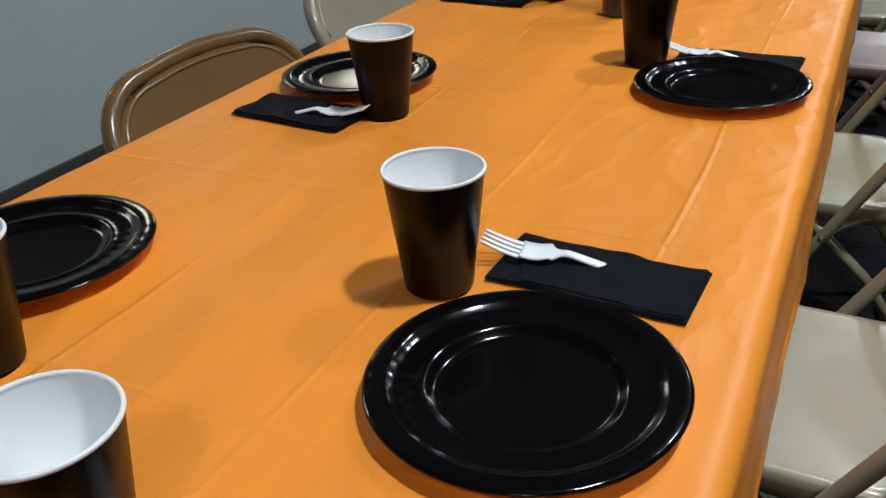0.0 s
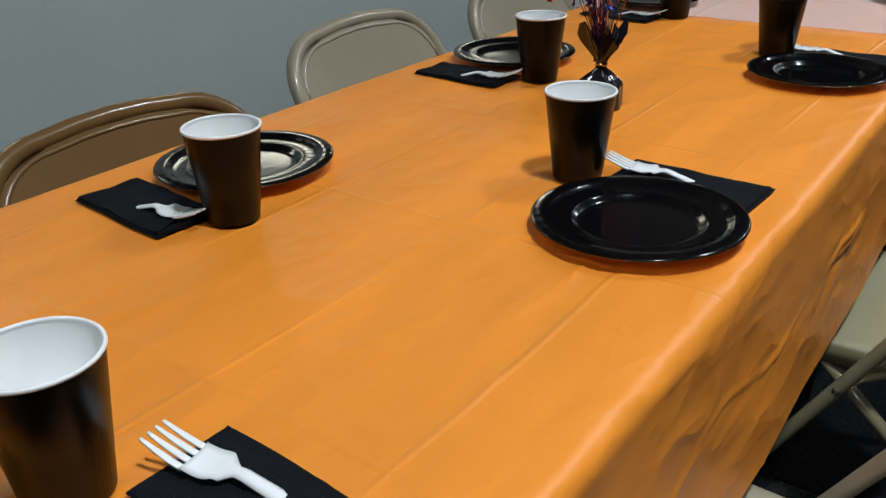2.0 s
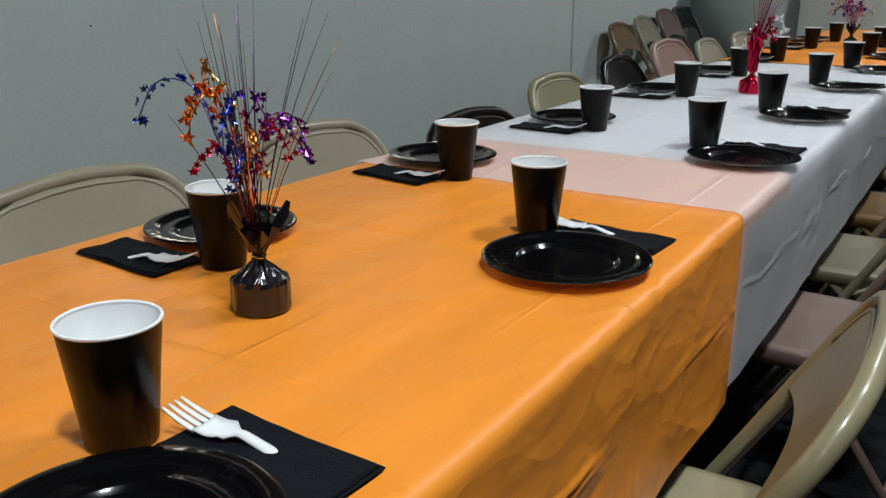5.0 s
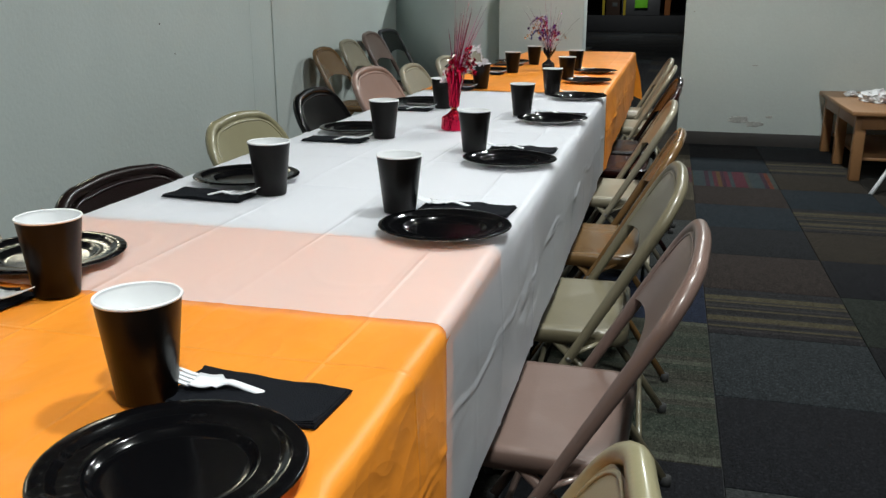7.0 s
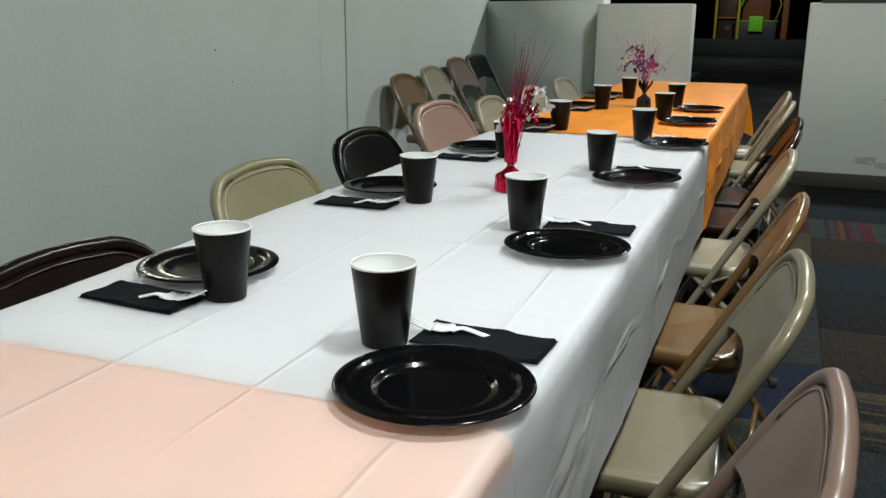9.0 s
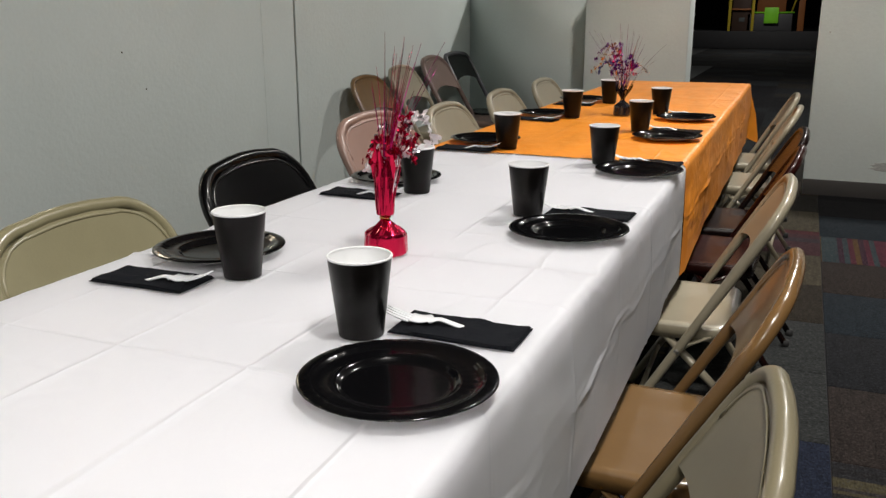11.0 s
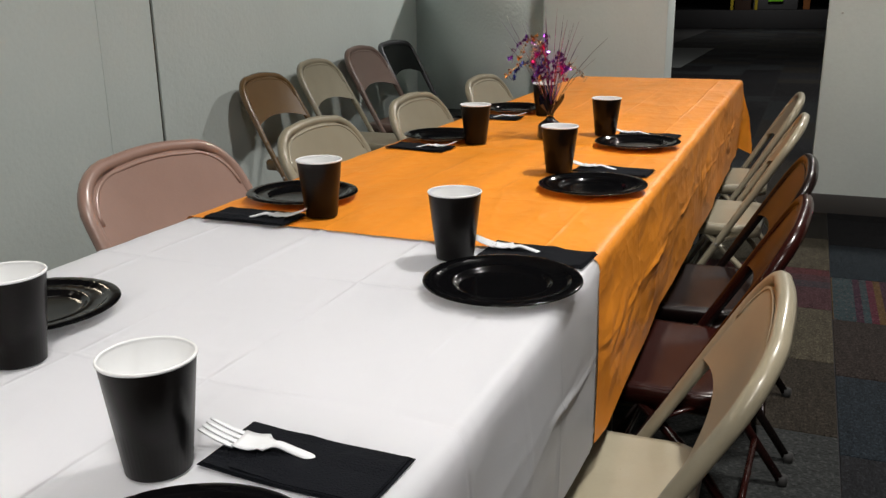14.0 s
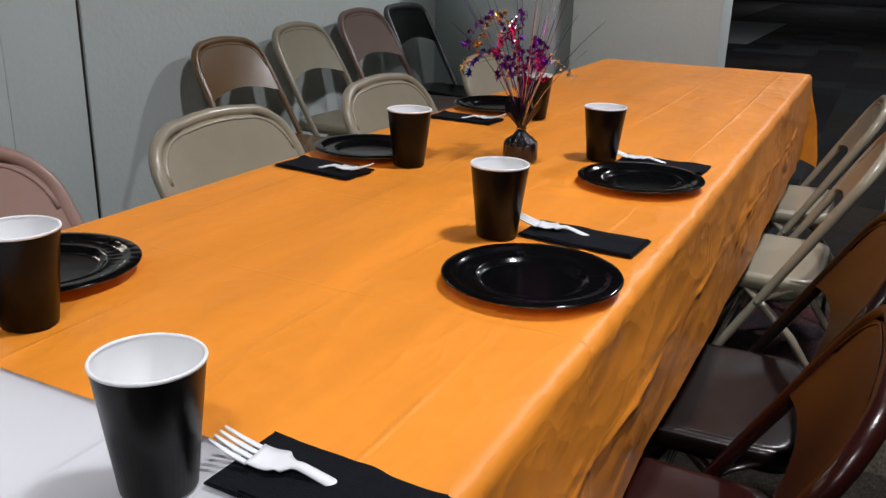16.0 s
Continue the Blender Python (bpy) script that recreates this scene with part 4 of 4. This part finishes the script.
CARPETS = [carpet(f"carpet_{k}", c) for k, c in enumerate(PALETTE)]
STRIPED = carpet("carpet_grey_stripes", (70, 70, 72), [(60, 58, 60), (74, 72, 74), (60, 58, 62), (120, 112, 84), (66, 66, 70), (86, 80, 80)], 60)
GREEN = carpet("carpet_green_stripes", (96, 100, 84), [(84, 92, 80), (98, 104, 90), (90, 92, 80), (116, 118, 104), (92, 90, 80)], 28)
BLUE = carpet("carpet_blue", (58, 68, 94))
RAINBOW = carpet("carpet_coloured_stripes", (120, 90, 90), [(130, 66, 84), (100, 110, 104), (150, 84, 60), (84, 106, 112), (140, 110, 70), (90, 60, 80)], 40)
SAND = carpet("carpet_sand", (124, 116, 98))
ROSE = carpet("carpet_rose", (112, 78, 84), [(112, 78, 84), (90, 84, 92), (124, 70, 74)], 12)
PLANK = carpet("carpet_brown", (84, 74, 70))
PITCH = 0.51
X0, Y0 = 0.435, 4.23
special = {(0, 0): STRIPED, (-1, 0): BLUE, (-1, -1): GREEN, (-1, -2): GREEN, (0, -2): CARPETS[4], (0, -1): CARPETS[1], (0, 1): PLANK, (1, 0): CARPETS[2], (0, 5): RAINBOW, (1, 1): CARPETS[4], (-1, 4): SAND, (-1, 6): SAND, (-1, 5): ROSE, (0, 6): CARPETS[7],
           (0, 4): PLANK, (1, 4): CARPETS[7], (0, 2): CARPETS[0], (1, 3): STRIPED, (0, 3): CARPETS[7]}
floor = tagged(new("floor"), "patchwork of dark grey carpet tiles with striped ones", "floor", kind="structure")
tile_rnd = random.Random(21)
tile_meshes = {}


def tile_mesh(mat):
    if mat.name not in tile_meshes:
        tile_meshes[mat.name] = finish("carpet_tile", box(-PITCH / 2 + 0.0012, PITCH / 2 - 0.0012, -PITCH / 2 + 0.0012, PITCH / 2 - 0.0012, -0.007, 0, 0.0025), mat)
    return tile_meshes[mat.name]


rest = {}
for i in range(-6, 17):
    for j in range(-16, 80):
        x, y = X0 + (i + 0.5) * PITCH, Y0 + (j + 0.5) * PITCH + (0.09 if i == -1 else 0.0)
        mat = special.get((i, j)) or tile_rnd.choice(CARPETS + [STRIPED] if y < 9 else CARPETS[:2] + CARPETS[4:5] + CARPETS[8:])
        turn = tile_rnd.choice((0, 180)) if (i, j) in special else tile_rnd.choice((0, 90, 180, 270))
        if (i, j) == (0, 5):
            turn = 90
        if -2 <= i <= 5 and -8 <= j <= 9:
            o = new("carpet_tile", tile_mesh(mat))
            o.parent = floor
            o.matrix_basis = pose(x, y, 0, 0, 0, turn)
        else:
            rest.setdefault(mat.name, (mat, []))[1].append((x, y))
for mat, cells in rest.values():
    bm = bmesh.new()
    for x, y in cells:
        h = PITCH / 2 - 0.0012
        bm.faces.new([bm.verts.new((x + a * h, y + b * h, 0)) for a, b in ((-1, -1), (1, -1), (1, 1), (-1, 1))])
    tagged(part("carpet_field", bm, mat, floor, smooth=False), kind="stuff")


# ---------------------------------------------------------------- far hall
YELLOW = material("yellow_paint", (0.55, 0.42, 0.04, 1), 0.4)
LIME = material("lime_plastic", (0.25, 0.75, 0.04, 1), 0.4)
BROWN_PANEL = material("dark_brown_panel", (0.06, 0.035, 0.025, 1), 0.5)
AMBER = material("orange_panel", (0.35, 0.13, 0.04, 1), 0.5)
GREY_MAT = material("pale_grey_mat", (0.10, 0.11, 0.11, 1), 0.9)
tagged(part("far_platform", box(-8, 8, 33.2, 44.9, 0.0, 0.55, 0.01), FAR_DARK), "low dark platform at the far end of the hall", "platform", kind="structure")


def game_cabinet(x0, x1, y):
    t = thing("game_cabinet", "yellow-framed arcade cabinet with dark brown panels", "arcade cabinet")
    part("body", box(x0 + 0.08, x1 - 0.08, y + 0.1, y + 0.8, 0.55, 2.4, 0.01), BROWN_PANEL, t)
    for x in (x0, x1):
        part("frame_post", box(x - 0.045, x + 0.045, y, y + 0.09, 0.55, 2.4, 0.01), YELLOW, t)
    part("shelf", box(x0 + 0.05, x1 - 0.05, y, y + 0.09, 1.22, 1.27, 0.005), AMBER, t)
    part("coin_door", box(x0 + 0.3, x1 - 0.25, y + 0.08, y + 0.099, 0.85, 0.98, 0.005), GREY_MAT, t)
    return t


def ride(x, y):
    t = thing("ride_machine", "arcade ride machine with lime box and yellow tube frame", "arcade machine")
    part("base", box(x - 0.75, x + 0.65, y + 0.1, y + 0.9, 0.55, 1.1, 0.02), CAP, t)
    part("control_box", box(x - 0.22, x + 0.22, y, y + 0.098, 0.80, 1.30, 0.01), LIME, t)
    part("tube_frame", tube([(x - 0.7, y + 0.3, 1.12), (x - 0.62, y + 0.3, 1.4), (x - 0.4, y + 0.3, 2.0), (x - 0.2, y + 0.3, 2.3)], 0.03, 8), LIME, t)
    part("tube_frame", tube([(x - 0.7, y + 0.3, 1.14), (x + 0.7, y + 0.3, 1.14)], 0.03, 8), LIME, t)
    part("tube_frame", tube([(x + 0.6, y + 0.3, 1.14), (x + 0.75, y + 0.3, 1.7), (x + 0.5, y + 0.3, 2.3)], 0.03, 8), YELLOW, t)
    part("back_panel", box(x - 0.5, x + 0.4, y + 0.91, y + 0.96, 1.1, 2.3, 0.01), AMBER, t)
    part("side_panel", box(x + 0.80, x + 1.0, y + 0.5, y + 0.6, 0.55, 2.4, 0.01), AMBER, t)
    return t


game_cabinet(-2.15, -1.42, 33.4)
ride(-0.85, 33.4)
tagged(part("pale_mat", box(-5.5, -1.55, 17.5, 22.5, 0.001, 0.012, 0.003), GREY_MAT), "pale grey floor mat in the far hall", "mat")
